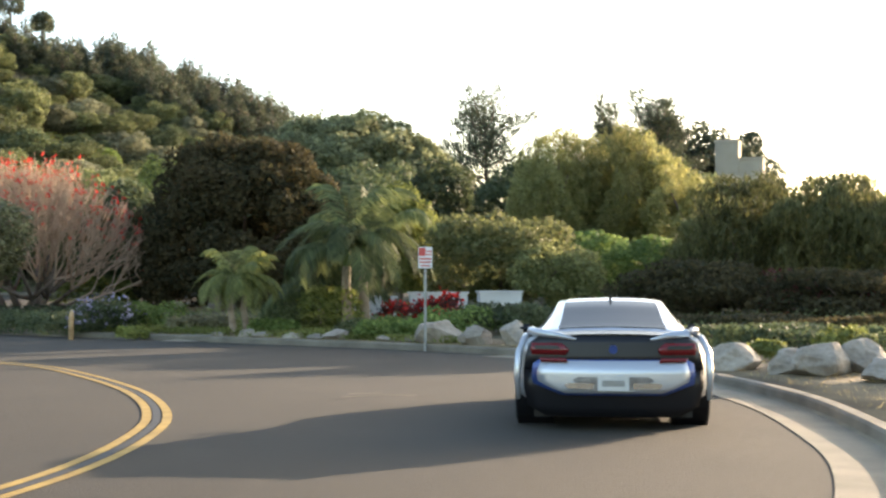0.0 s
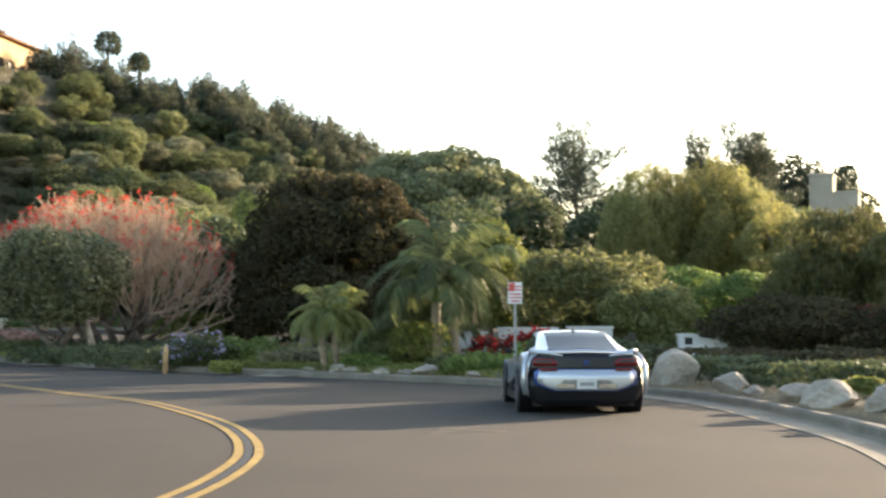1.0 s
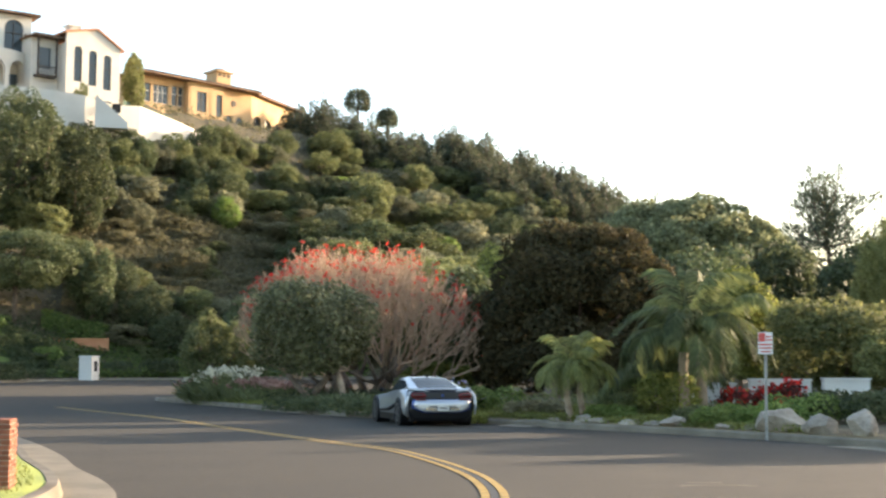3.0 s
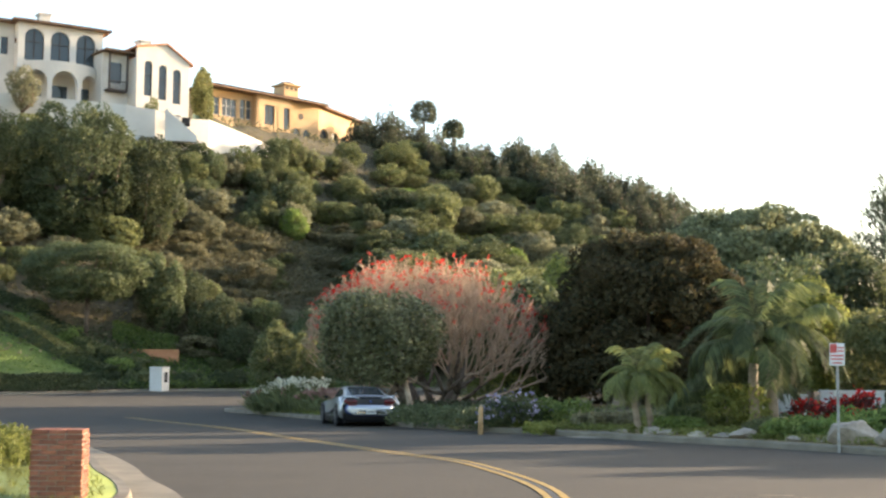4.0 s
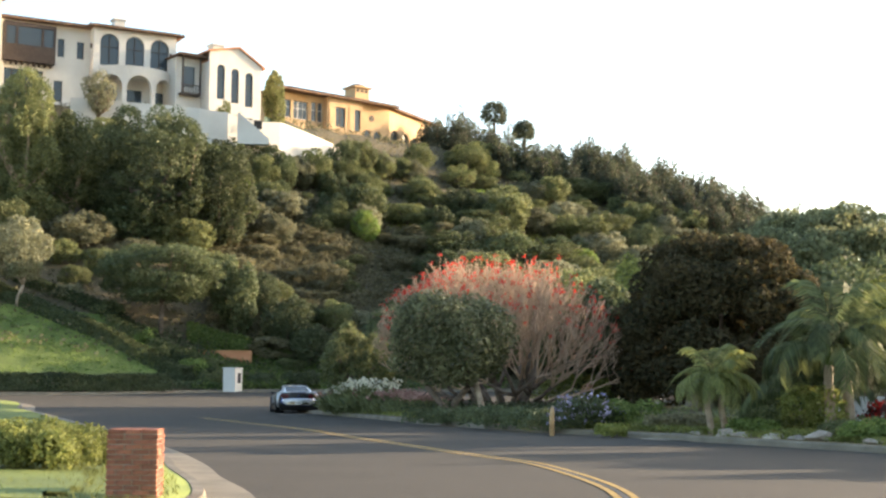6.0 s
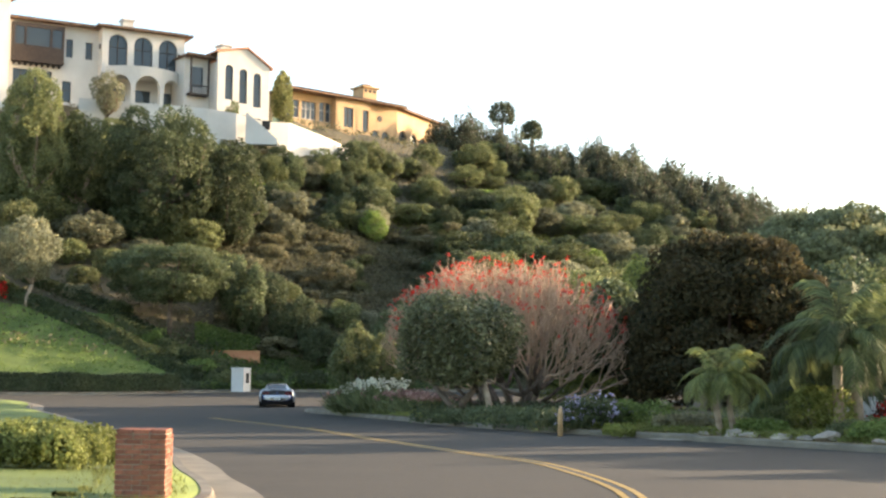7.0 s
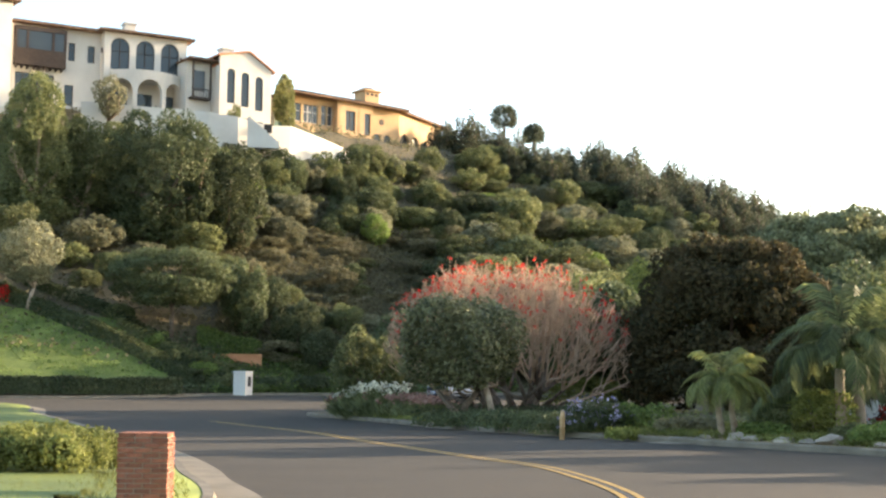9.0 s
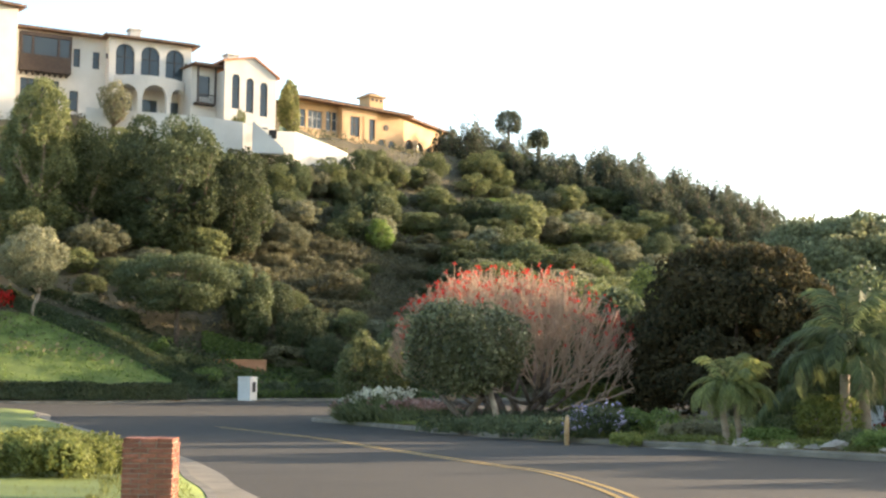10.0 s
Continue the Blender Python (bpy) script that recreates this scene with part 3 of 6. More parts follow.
def spread_conifer(label, h, w, seed, sprays=34, n=15000, bare=0.30):
    """A dark flat-spreading conifer: long limbs that rise to plume-like sprays with gaps of sky between."""
    rng = np.random.default_rng(seed)
    ob = thing("conifer", 0, 0, 0, label, "tree")
    bm = tube(bmesh.new(), [(0, 0, -0.5), (0.15, 0, h * 0.5), (0, 0, h * 0.9)], [0.02 * h + 0.05, 0.013 * h, 0.04], 7)
    pts, dirs = [], []
    for i in range(sprays):
        f = i / (sprays - 1)
        z = h * (bare + (0.84 - bare) * f)
        a = 2.39996 * i + rng.uniform(-0.4, 0.4)
        reach = w / 2 * (1.0 - 0.66 * f ** 1.6) * rng.uniform(0.55, 1.08)
        rise = h * (0.06 + 0.10 * f) * rng.uniform(0.7, 1.4)
        o = Vector((math.cos(a), math.sin(a), 0))
        way = [Vector((0, 0, z)), o * reach * 0.5 + Vector((0, 0, z + rise * 0.25)), o * reach + Vector((0, 0, z + rise))]
        tube(bm, way, [0.09, 0.06, 0.02], 4)
        for _ in range(n // sprays):
            u = rng.uniform(0.3, 1.06)
            c = way[0].lerp(way[1], u * 2) if u < 0.5 else way[1].lerp(way[2], u * 2 - 1)
            s = (0.035 + 0.035 * math.sin(math.pi * min(u, 1))) * w
            pts.append(c + Vector((rng.normal(0, s), rng.normal(0, s), abs(rng.normal(0, s * 0.6)))))
            dirs.append(o * 0.7 + Vector((0, 0, 0.9)))
    part("trunk", bm, BARK, ob, smooth=True)
    p = np.array([tuple(v) for v in pts])
    hang("crown", leaves_mesh("crown", p, rng.normal(0, 1, p.shape), 0.46, L_CONIFER, rng, 0.13, 0, 0.4, np.array([tuple(v) for v in dirs])), ob)
    return ob


def conifer(name, label, h, w, seed, n=2600, size=0.45, tiers=9, mat=None, tall=1.0):
    """An uneven dark conifer with separate upswept sprays."""
    rng = np.random.default_rng(seed)
    ob = thing(name, 0, 0, 0, label, "tree")
    bm = bmesh.new()
    tube(bm, [(0, 0, -0.5), (0.1, 0, h * 0.5), (0, 0, h * 0.95)], [0.02 * h + 0.05, 0.014 * h + 0.03, 0.03], 7)
    lumps = []
    for i in range(tiers):
        z = h * (0.2 + 0.76 * i / (tiers - 1))
        wide = w / 2 * (math.sin(math.pi * min(0.2 + 0.8 * (1 - i / tiers) ** tall, 0.62)) if tall != 1 else (1 - 0.72 * i / tiers))
        for k in range(8 if i < tiers - 2 else 3):
            a = rng.uniform(0, 6.283)
            q = rng.uniform(0.35, 0.85) * wide
            c = Vector((math.cos(a) * q, math.sin(a) * q, z + rng.normal(0, 0.03) * h))
            tube(bm, [(0, 0, z - 0.1 * h), c], [0.05, 0.02], 4)
            lumps.append((*c, wide * rng.uniform(0.3, 0.6), wide * rng.uniform(0.3, 0.6), h * rng.uniform(0.05, 0.09)))
    part("trunk", bm, BARK, ob, smooth=True)
    p, m = crown_points(lumps, n, rng, deep=0.3)
    out = np.stack([p[:, 0], p[:, 1], np.full(len(p), 1.2)], 1)
    hang("crown", leaves_mesh("crown", p, m, size, mat or L_CONIFER, rng, 0.3, 0, 0.8, out), ob)
    return ob


def mound(name, label, category, w, d, h, mat, seed, n=900, size=0.09, flower=None, flowers=0, spiky=False, fsize=0.1, group=""):
    """A low bush that sits on the ground; spiky ones have upright blades; some carry flower heads."""
    rng = np.random.default_rng(seed)
    ob = thing(name, 0, 0, 0, label, category, group)
    ls = [(rng.uniform(-0.33, 0.33) * w, rng.uniform(-0.33, 0.33) * d, h * rng.uniform(0.25, 0.5), w * rng.uniform(0.16, 0.28), d * rng.uniform(0.16, 0.28), h * 0.42) for _ in range(9)]
    p, m = crown_points(ls, n, rng, -0.5, 0.25)
    if spiky:
        p = np.stack([rng.normal(0, 0.24, n) * w, rng.normal(0, 0.24, n) * d, rng.uniform(0.1, 0.5, n) * h], 1)
        dirs = np.stack([p[:, 0] / w * 2, p[:, 1] / d * 2, np.full(n, 1.3)], 1)
        hang("foliage", leaves_mesh("foliage", p, rng.normal(0, 1, (n, 3)), h * 0.75, mat, rng, 0.07, 0, 0.2, dirs), ob)
    else:
        hang("foliage", leaves_mesh("foliage", p, m, size, mat, rng, 0.55), ob)
    if flower:
        k = rng.integers(0, len(p), flowers)
        q = p[k] * np.array([1.03, 1.03, 1.0])
        if spiky:
            q[:, 2] = rng.uniform(0.7, 1.0, flowers) * h
        else:
            q[:, 2] += 0.05 * h
        q = np.repeat(q, 6, 0) + rng.normal(0, fsize * 0.5, (flowers * 6, 3))
        hang("blossom", leaves_mesh("blossom", q, rng.normal(0, 1, q.shape), fsize, flower, rng, 0.7), ob)["kind"] = "stuff"
    return ob


def hedge(name, label, pts, width, height, mat, seed, per_m=260, size=0.13, wave=0.16):
    """A clipped hedge along plan points, with slightly uneven faces."""
    rng = np.random.default_rng(seed)
    line = spline(pts, 0.5)
    x0, y0 = line[0]
    z0 = ground(x0, y0)
    ob = thing(name, x0, y0, z0, label, "hedge")
    n = int(per_m * len(line) * 0.5)
    k = rng.integers(0, len(line) - 1, n)
    f = rng.random(n)[:, None]
    c = line[k] * (1 - f) + line[k + 1] * f
    t = line[k + 1] - line[k]
    t /= np.linalg.norm(t, axis=1)[:, None]
    side = np.stack([t[:, 1], -t[:, 0]], 1)
    gz = np.array([ground(*q) for q in line])
    u, v = rng.uniform(-1, 1, n), rng.uniform(0, 1, n)
    face = rng.random(n)
    u = np.where(face < 0.6, np.sign(u) * rng.uniform(0.85, 1.05, n), u)
    v = np.where(face >= 0.6, rng.uniform(0.9, 1.06, n), v)
    wav = np.array([1 + wave * noise.noise((a[0] * 0.6, a[1] * 0.6, 1)) for a in c])
    p = np.stack([c[:, 0] + side[:, 0] * u * width / 2 * wav - x0, c[:, 1] + side[:, 1] * u * width / 2 * wav - y0, gz[k] + v * height * wav - z0], 1)
    nr = np.stack([side[:, 0] * u * (face < 0.6), side[:, 1] * u * (face < 0.6), (face >= 0.6) * 1.0], 1)
    hang("foliage", leaves_mesh("foliage", p, nr, size, mat, rng, 0.6, 0, 0.5), ob)
    bm = bmesh.new()
    for i in range(0, len(line), 2):
        q = (line[i][0] - x0, line[i][1] - y0)
        tube(bm, [(*q, gz[i] - z0 - 0.1), (q[0] + rng.normal(0, 0.1), q[1], gz[i] - z0 + height * 0.7)], [0.04, 0.02], 5)
    part("stem", bm, BARK, ob)["kind"] = "stuff"
    return ob


def cover(name, label, mat, az0, az1, r0, r1, n, size, seed, height=0.2, aspect=0.5, upright=False, keep=None):
    """Uncountable low growth over a stretch of the land: stuff."""
    rng = np.random.default_rng(seed)
    az, r = rng.uniform(az0, az1, n), np.sqrt(rng.uniform(r0 ** 2, r1 ** 2, n))
    x, y = -r * np.sin(np.radians(az)), r * np.cos(np.radians(az))
    d = road_side(x, y)
    ok = d > 0.3
    if keep:
        ok &= keep(x, y, az, r, d)
    x, y, d = x[ok], y[ok], d[ok]
    z = land_z(x, y) + 0.15 + 0.035 * np.clip(d, 0, 12)
    rough = np.array([noise.noise((a * 0.09, b * 0.09, 0)) for a, b in zip(x, y)])
    z += rough * np.clip((d - 6) * 0.05, 0, 1.2)
    patch = np.array([noise.noise((a * 0.5, b * 0.5, 7)) for a, b in zip(x, y)])
    z += rng.uniform(0, height, len(x)) * (1 + 0.8 * patch)
    p = np.stack([x, y, z], 1)
    if upright:
        up = rng.normal(0, 0.35, (len(x), 3)) + np.array([0, 0, 1.0])
        me = leaves_mesh(name, p, rng.normal(0, 1, p.shape), size, mat, rng, aspect, 0, 0.2, up)
    else:
        me = leaves_mesh(name, p, np.tile([0, 0, 1.0], (len(x), 1)), size, mat, rng, aspect, 0, 0.7)
    return tagged(new(name, me), label, "ground cover", kind="stuff")


# ---- verge planting on the outside of the bend ----
round_tree = put(make_tree("round_tree", "clipped round glossy evergreen tree on leaning trunks", "tree", 5.3, 4.85, L_ROUND, 3, 0.13, 17000, 0.16, 34, 0.34, low=-0.8, lean=(0.7, 0)), 19.4, 50)
# pale bark paints the sun on this stem; the other limb keeps dark bark
part("leaning_stem", tube(bmesh.new(), [(1.45, -0.3, -0.3), (1.3, -0.3, 0.5), (1.05, -0.2, 1.3)], [0.13, 0.12, 0.10], 7), PALEBARK, round_tree, "leaning stem, sunlight put in as pale bark", True)
part("low_limb", tube(bmesh.new(), [(0.7, -0.2, -0.2), (-0.1, -0.3, 0.35), (-0.9, -0.2, 1.2)], [0.16, 0.13, 0.08], 7), BARK, round_tree, "", True)
put(coral_tree(), 17.3, 57)
put(make_tree("broad_tree", "broad dark tree with rusty brown-green leaves", "tree", 9.8, 7.3, L_RUST, 4, 0.0, 60000, 0.21, 230, 0.15, shell=0.85, deep=0.35), 8.3, 57)
put(make_tree("dome_tree", "wide domed tree with layered light green foliage", "tree", 20, 12.6, L_DOME, 5, 0.0, 90000, 0.33, 420, 0.085, shell=0.86, deep=0.4), 4.1, 88)
put(make_tree("lime_tree", "bright yellow-green leafy tree", "tree", 3.0, 4.5, L_LIME, 6, 0.1, 8000, 0.16, 24, 0.3), 1.8, 46)
put(make_tree("lime_tree", "bright yellow-green leafy tree behind the dark tree", "tree", 4.2, 9.0, L_LIME, 13, 0.1, 8000, 0.22, 24, 0.3), 11.6, 80)
put(make_tree("olive_bush", "loose olive-green flowering bush", "bush", 6.2, 3.5, L_WILLOW, 7, 0.0, 17000, 0.15, 40, 0.24), -2.4, 44)
put(make_tree("olive_bush", "loose olive-green bush beside the bend", "bush", 3.4, 2.3, L_WILLOW, 14, 0.0, 9000, 0.13, 26, 0.28), -4.6, 41)
put(make_tree("ivy_mound", "mound of mid-green ivy", "bush", 5.5, 3.2, L_GREEN, 8, 0.0, 10000, 0.17, 30, 0.26), -5.4, 53)
put(make_tree("ivy_mound", "mound of mid-green ivy", "bush", 4.5, 2.7, L_GREEN, 18, 0.0, 9000, 0.16, 24, 0.28), -8.8, 48)
for az, r, w, h, sd in ((-5.0, 62, 4.6, 8.6, 9), (-7.0, 61, 4.6, 8.9, 19), (-9.2, 63, 4.4, 7.4, 29), (-3.8, 64, 3.2, 6.6, 39), (-10.8, 64, 3.4, 5.8, 49), (-6.1, 63, 4.4, 8.3, 59), (-8.2, 62, 4.4, 8.2, 69), (-4.3, 60, 4.2, 7.4, 79), (-9.9, 60, 4.0, 6.4, 89)):
    clump = put(make_tree("bamboo_clump", "tall yellow-green bamboo thicket", "bamboo", w, h, L_BAMBOO, sd, 0.0, 16000, 0.24, 90, 0.15, aspect=0.2, droop=0.5, deep=0.35, group="bamboo thicket"), az, r)
    for child in clump.children:
        if child.name.startswith("trunk"):
            child["kind"] = "stuff"
for az, r, w, h, sd in ((-13.2, 43, 5.0, 4.9, 10), (-16.2, 41, 4.6, 4.4, 11), (-19.4, 40, 5.4, 4.3, 15), (-11.2, 46, 3.6, 3.6, 16)):
    put(make_tree("pepper_tree", "weeping pepper tree with hanging olive foliage", "tree", w, h, L_PEPPER, sd, 0.0, 17000, 0.25, 46, 0.26, aspect=0.2, droop=1.2, group="pepper trees", deep=0.3), az, r)
put(make_tree("bougainvillea", "dark red bougainvillea among the trees", "bush", 2.6, 1.5, L_MAROON, 17, 0.0, 1300, 0.12, 16, 0.32), -14.4, 36.5)
put(make_tree("bougainvillea", "dark red bougainvillea among the trees", "bush", 2.4, 1.3, L_MAROON, 27, 0.0, 1500, 0.12, 16, 0.32), -18.6, 35.5)
for az, r, w, h, sd in ((0.4, 70, 8, 7.8, 21), (-3.2, 76, 8, 8.4, 22), (-12.0, 74, 9, 7.6, 23), (-17, 66, 10, 5.4, 24), (-22, 60, 9, 6, 25), (5.8, 66, 6, 6.4, 26), (2.6, 78, 10, 9.4, 37), (12.8, 62, 5, 5.6, 28), (-8.0, 84, 9, 10.5, 30)):
    put(make_tree("dark_tree", "dark shaded evergreen tree", "tree", w, h, L_DARK, sd, 0.0, 12000, 0.3, 40, 0.26, group="shaded evergreens"), az, r)
for az, r, h, w, sd in ((-1.75, 95, 14.2, 11.0, 31), (-8.9, 106, 15.0, 9.0, 32), (-6.9, 108, 14.2, 5.5, 33)):
    put(spread_conifer("dark spreading conifer with upswept branches", h, w, sd), az, r)
for az, r, h, w, sd in ((-10.4, 118, 14.6, 9.0, 34), (-12.4, 120, 13.6, 8.0, 35), (-9.2, 116, 14.4, 7.0, 36)):
    put(make_tree("dark_tree", "dark hazy tree behind the tower", "tree", w, h, L_CONIFER, sd, 0.0, 12000, 0.4, 60, 0.2, group="shaded evergreens"), az, r)
# dark leaf colour paints the shade of the pepper trees on these bushes
put(make_tree("shade_bush", "bush in front of the pepper trees, shade put into its dark leaves", "bush", 5.0, 1.7, L_RUST, 77, 0.0, 9000, 0.14, 40, 0.24), -10.4, 37)
put(make_tree("shade_bush", "bush in front of the pepper trees, shade put into its dark leaves", "bush", 5.5, 1.5, L_RUST, 78, 0.0, 9000, 0.14, 40, 0.24), -16.4, 34.5)
put(mound("round_bush", "rounded yellow-green bush in the verge bed", "bush", 1.9, 1.7, 1.35, L_LIME, 41, 2600, 0.11), 4.9, 36.5)
put(mound("flower_bush", "purple-blue flowering bush in the verge bed", "bush", 2.0, 1.5, 1.05, L_DARK, 42, 1800, 0.10, L_BLUE, 60, fsize=0.11), 14.1, 39.5)
put(mound("flower_bush", "purple-blue flowering bush in the verge bed", "bush", 1.2, 1.2, 0.75, L_DARK, 43, 1000, 0.10, L_BLUE, 30, fsize=0.10), 13.0, 40)
for az, r, w, h, m, sd in ((11.9, 40, 1.8, 0.9, L_GREEN, 44), (10.6, 38.5, 1.1, 0.5, L_BRUSH, 45), (9.6, 38.5, 1.2, 0.5, L_BRUSH, 46), (12.9, 37.5, 0.9, 0.45, L_LIME, 47), (17.3, 42.5, 2.6, 0.9, L_DARK, 48), (19.8, 46, 2.4, 0.7, L_DARK, 50),
                           (15.4, 40.6, 2.0, 0.8, L_DARK, 51), (7.0, 36, 1.3, 0.5, L_GREEN, 52), (6.0, 37.5, 1.4, 0.8, L_OLIVE, 53), (2.2, 33, 1.6, 0.55, L_GREEN, 54), (0.8, 33, 1.8, 0.6, L_GREEN, 55), (-0.8, 34, 2.2, 0.75, L_GREEN, 56),
                           (-2.4, 34, 2.2, 0.8, L_DARK, 57), (3.5, 34, 1.3, 0.5, L_OLIVE, 58), (-4.4, 33.5, 2.4, 0.8, L_DARK, 59), (-16.0, 23.2, 1.0, 0.6, L_LIME, 60), (-17.3, 22.2, 0.9, 0.5, L_OLIVE, 61), (-13.0, 23.6, 0.8, 0.35, L_LIME, 62)):
    put(mound("low_bush", "low clipped bush in the verge bed", "bush", w, w * 0.8, h, m, sd, int(900 * w), 0.10, group="verge bushes"), az, r)
for az, r, w, h, sd in ((0.5, 38.6, 1.0, 0.85, 63), (1.9, 39, 1.2, 0.7, 64), (-0.3, 38.4, 0.8, 1.0, 65)):
    put(mound("red_flowers", "bright red flowering shrub before the white wall", "bush", w, w, h, L_MAROON, sd, 900, 0.09, L_RED, 30, fsize=0.14), az, r)
for az, r, w, h, fl, sd in ((23.9, 61, 1.6, 0.8, L_PINK, 66), (23.5, 59, 2.2, 1.2, L_WHITE, 67), (22.6, 57.5, 2.4, 1.4, L_WHITE, 68), (21.6, 56, 2.2, 0.9, L_PINK, 69), (20.8, 54.5, 1.8, 0.8, L_PINK, 70)):
    put(mound("flower_clump", "spiky flowering clump at the street corner", "flowers", w, w * 0.8, h, L_OLIVE, sd, 900, 0.1, fl, 70, True, 0.13, group="corner flowers"), az, r)
put(make_tree("corner_shrub", "yellow-green shrub with red blossom", "shrub", 3.6, 4.0, L_OLIVE, 72, 0.0, 9000, 0.15, 26, 0.3), 23.3, 60)
put(make_tree("corner_shrub", "dark green shrub behind the round tree", "shrub", 4.6, 5.2, L_DARK, 73, 0.0, 9000, 0.18, 26, 0.3), 22.4, 68)
for az, r, h, sd in ((8.75, 36.2, 1.15, 81), (8.2, 36.4, 1.0, 82)):
    put(palm("small_palm", "small feathery palm with golden-green fronds", h, 0.075, 1.45, 17, sd, curve=1.5), az, r, 40)
for az, r, h, sd in ((4.0, 36.2, 1.7, 83), (3.3, 36.6, 1.8, 84)):
    put(palm("king_palm", "slender palm with long arching green fronds", h, 0.12, 2.7, 14, sd, curve=1.55, mat=L_KPALM), az, r, 70)
put(palm("king_palm", "young palm with drooping dark fronds", 0.5, 0.12, 2.6, 13, 85, curve=1.2, mat=L_KPALM), 5.0, 39)
put(palm("small_palm", "low palm under the building", 3.0, 0.16, 2.2, 14, 86, L_OLIVE, curve=1.3), -11.6, 84)
for az, r, h, rr, sd in ((17.6, 226, 12.5, 2.3, 87), (16.35, 228, 10.5, 1.9, 88)):
    put(fan_palm("tall fan palm standing above the ridge trees", h, rr, sd), az, r)
stalk = thing("flower_stalk", *polar(-3.85, 72), 0.5, "thin dry century plant flower stalk", "plant")
bm = tube(bmesh.new(), [(0, 0, -0.5), (0.1, 0, 6), (0, 0, 11.6)], [0.07, 0.05, 0.02], 5)
for i in range(7):
    tube(bm, [(0.05, 0, 8.4 + 0.45 * i), (0.05 + (0.5 - 0.04 * i) * (-1) ** i, 0.1, 8.9 + 0.45 * i)], [0.02, 0.03], 4)
part("stalk", bm, L_BRUSH, stalk)

# lime leaf colour carries the sunlight on the grass here
put(mound("grass_mound", "grass mound behind the bushes, sunlight put into its yellow-green", "grass", 5.5, 3.0, 1.5, L_LIME, 91, 5000, 0.12), 13.6, 60)
cover("verge_green", "bright green creeping ground cover along the kerb", L_LIME, -1, 16.5, 30, 44, 60000, 0.10, 92, 0.14, keep=lambda x, y, az, r, d: (d > 0.5) & (d < 5.0))
cover("verge_weeds", "dark green low planting behind the kerb", L_DARK, 14.5, 24, 36, 62, 16000, 0.15, 93, 0.4, keep=lambda x, y, az, r, d: (d > 0.7) & (d < 6.0))
cover("verge_weeds", "olive low growth among the verge bushes", L_OLIVE, -20, 16, 26, 46, 22000, 0.14, 94, 0.35, keep=lambda x, y, az, r, d: (d > 3.0) & (d < 12))
cover("dry_grass", "sparse dry straw grass on the sandy verge", L_DRY, -26, -2, 14, 30, 9000, 0.065, 95, 0.04, 0.1, True, keep=lambda x, y, az, r, d: d < 5)
cover("corner_grass", "sunlit yellow-green grass at the street corner", L_GRASS, 19.5, 24, 48, 64, 9000, 0.14, 99, 0.12, 0.2, True, keep=lambda x, y, az, r, d: d < 3.0)
cover("verge_fringe", "yellow-green fringe of grass over the kerb", L_GRASS, -1, 24, 28, 64, 45000, 0.16, 98, 0.10, 0.2, True, keep=lambda x, y, az, r, d: d < 1.0)
hedge("low_hedge", "loose dark green low hedge behind the boulders", [polar(-7.4, 30.5), polar(-11, 27.6), polar(-15, 26.2), polar(-19, 25.4), polar(-24, 25)], 2.4, 0.34, L_DARK, 96, 1000, 0.11, 0.5)
# this hedge also takes a dark leaf colour for the trees' shade
hedge("low_hedge", "low hedge behind the boulders, shade put into its dark leaves", [polar(-6.5, 34), polar(-11, 31), polar(-15, 29.6), polar(-20, 28.6), polar(-25, 28)], 2.6, 0.42, L_RUST, 97, 800, 0.12, 0.5)

# ---- hillside ----
HILL_KINDS = [
    make_tree("hill_tree", "rounded olive-green tree on the hillside", "tree", 6.0, 5.6, L_OLIVE, 101, 0.0, 7000, 0.24, 60, 0.21, group="hillside trees"),
    make_tree("hill_tree", "grey-olive tree on the hillside", "tree", 5.6, 5.0, L_GREY, 102, 0.0, 7000, 0.24, 60, 0.21, group="hillside trees"),
    make_tree("hill_tree", "dark evergreen tree on the hillside", "tree", 5.4, 5.8, L_DARK, 103, 0.0, 7000, 0.24, 60, 0.21, group="hillside trees"),
    make_tree("hill_shrub", "brownish scrub bush on the slope", "shrub", 4.6, 3.0, L_BRUSH, 104, 0.0, 5000, 0.20, 60, 0.2, group="hillside scrub"),
    make_tree("hill_shrub", "olive scrub bush on the slope", "shrub", 4.4, 3.2, L_OLIVE, 105, 0.0, 5000, 0.20, 60, 0.2, group="hillside scrub"),
    make_tree("hill_shrub", "bright green shrub on the slope", "shrub", 3.6, 3.8, L_GREEN, 106, 0.0, 5000, 0.19, 50, 0.22, group="hillside scrub"),
]
for i, ob in enumerate(HILL_KINDS):
    put(ob, (13.2, 18.5, 29.5, 24.6, 21.0, 23.0)[i], (115, 150, 137, 130, 118, 146)[i])
rng_hill = np.random.default_rng(11)
spots = []
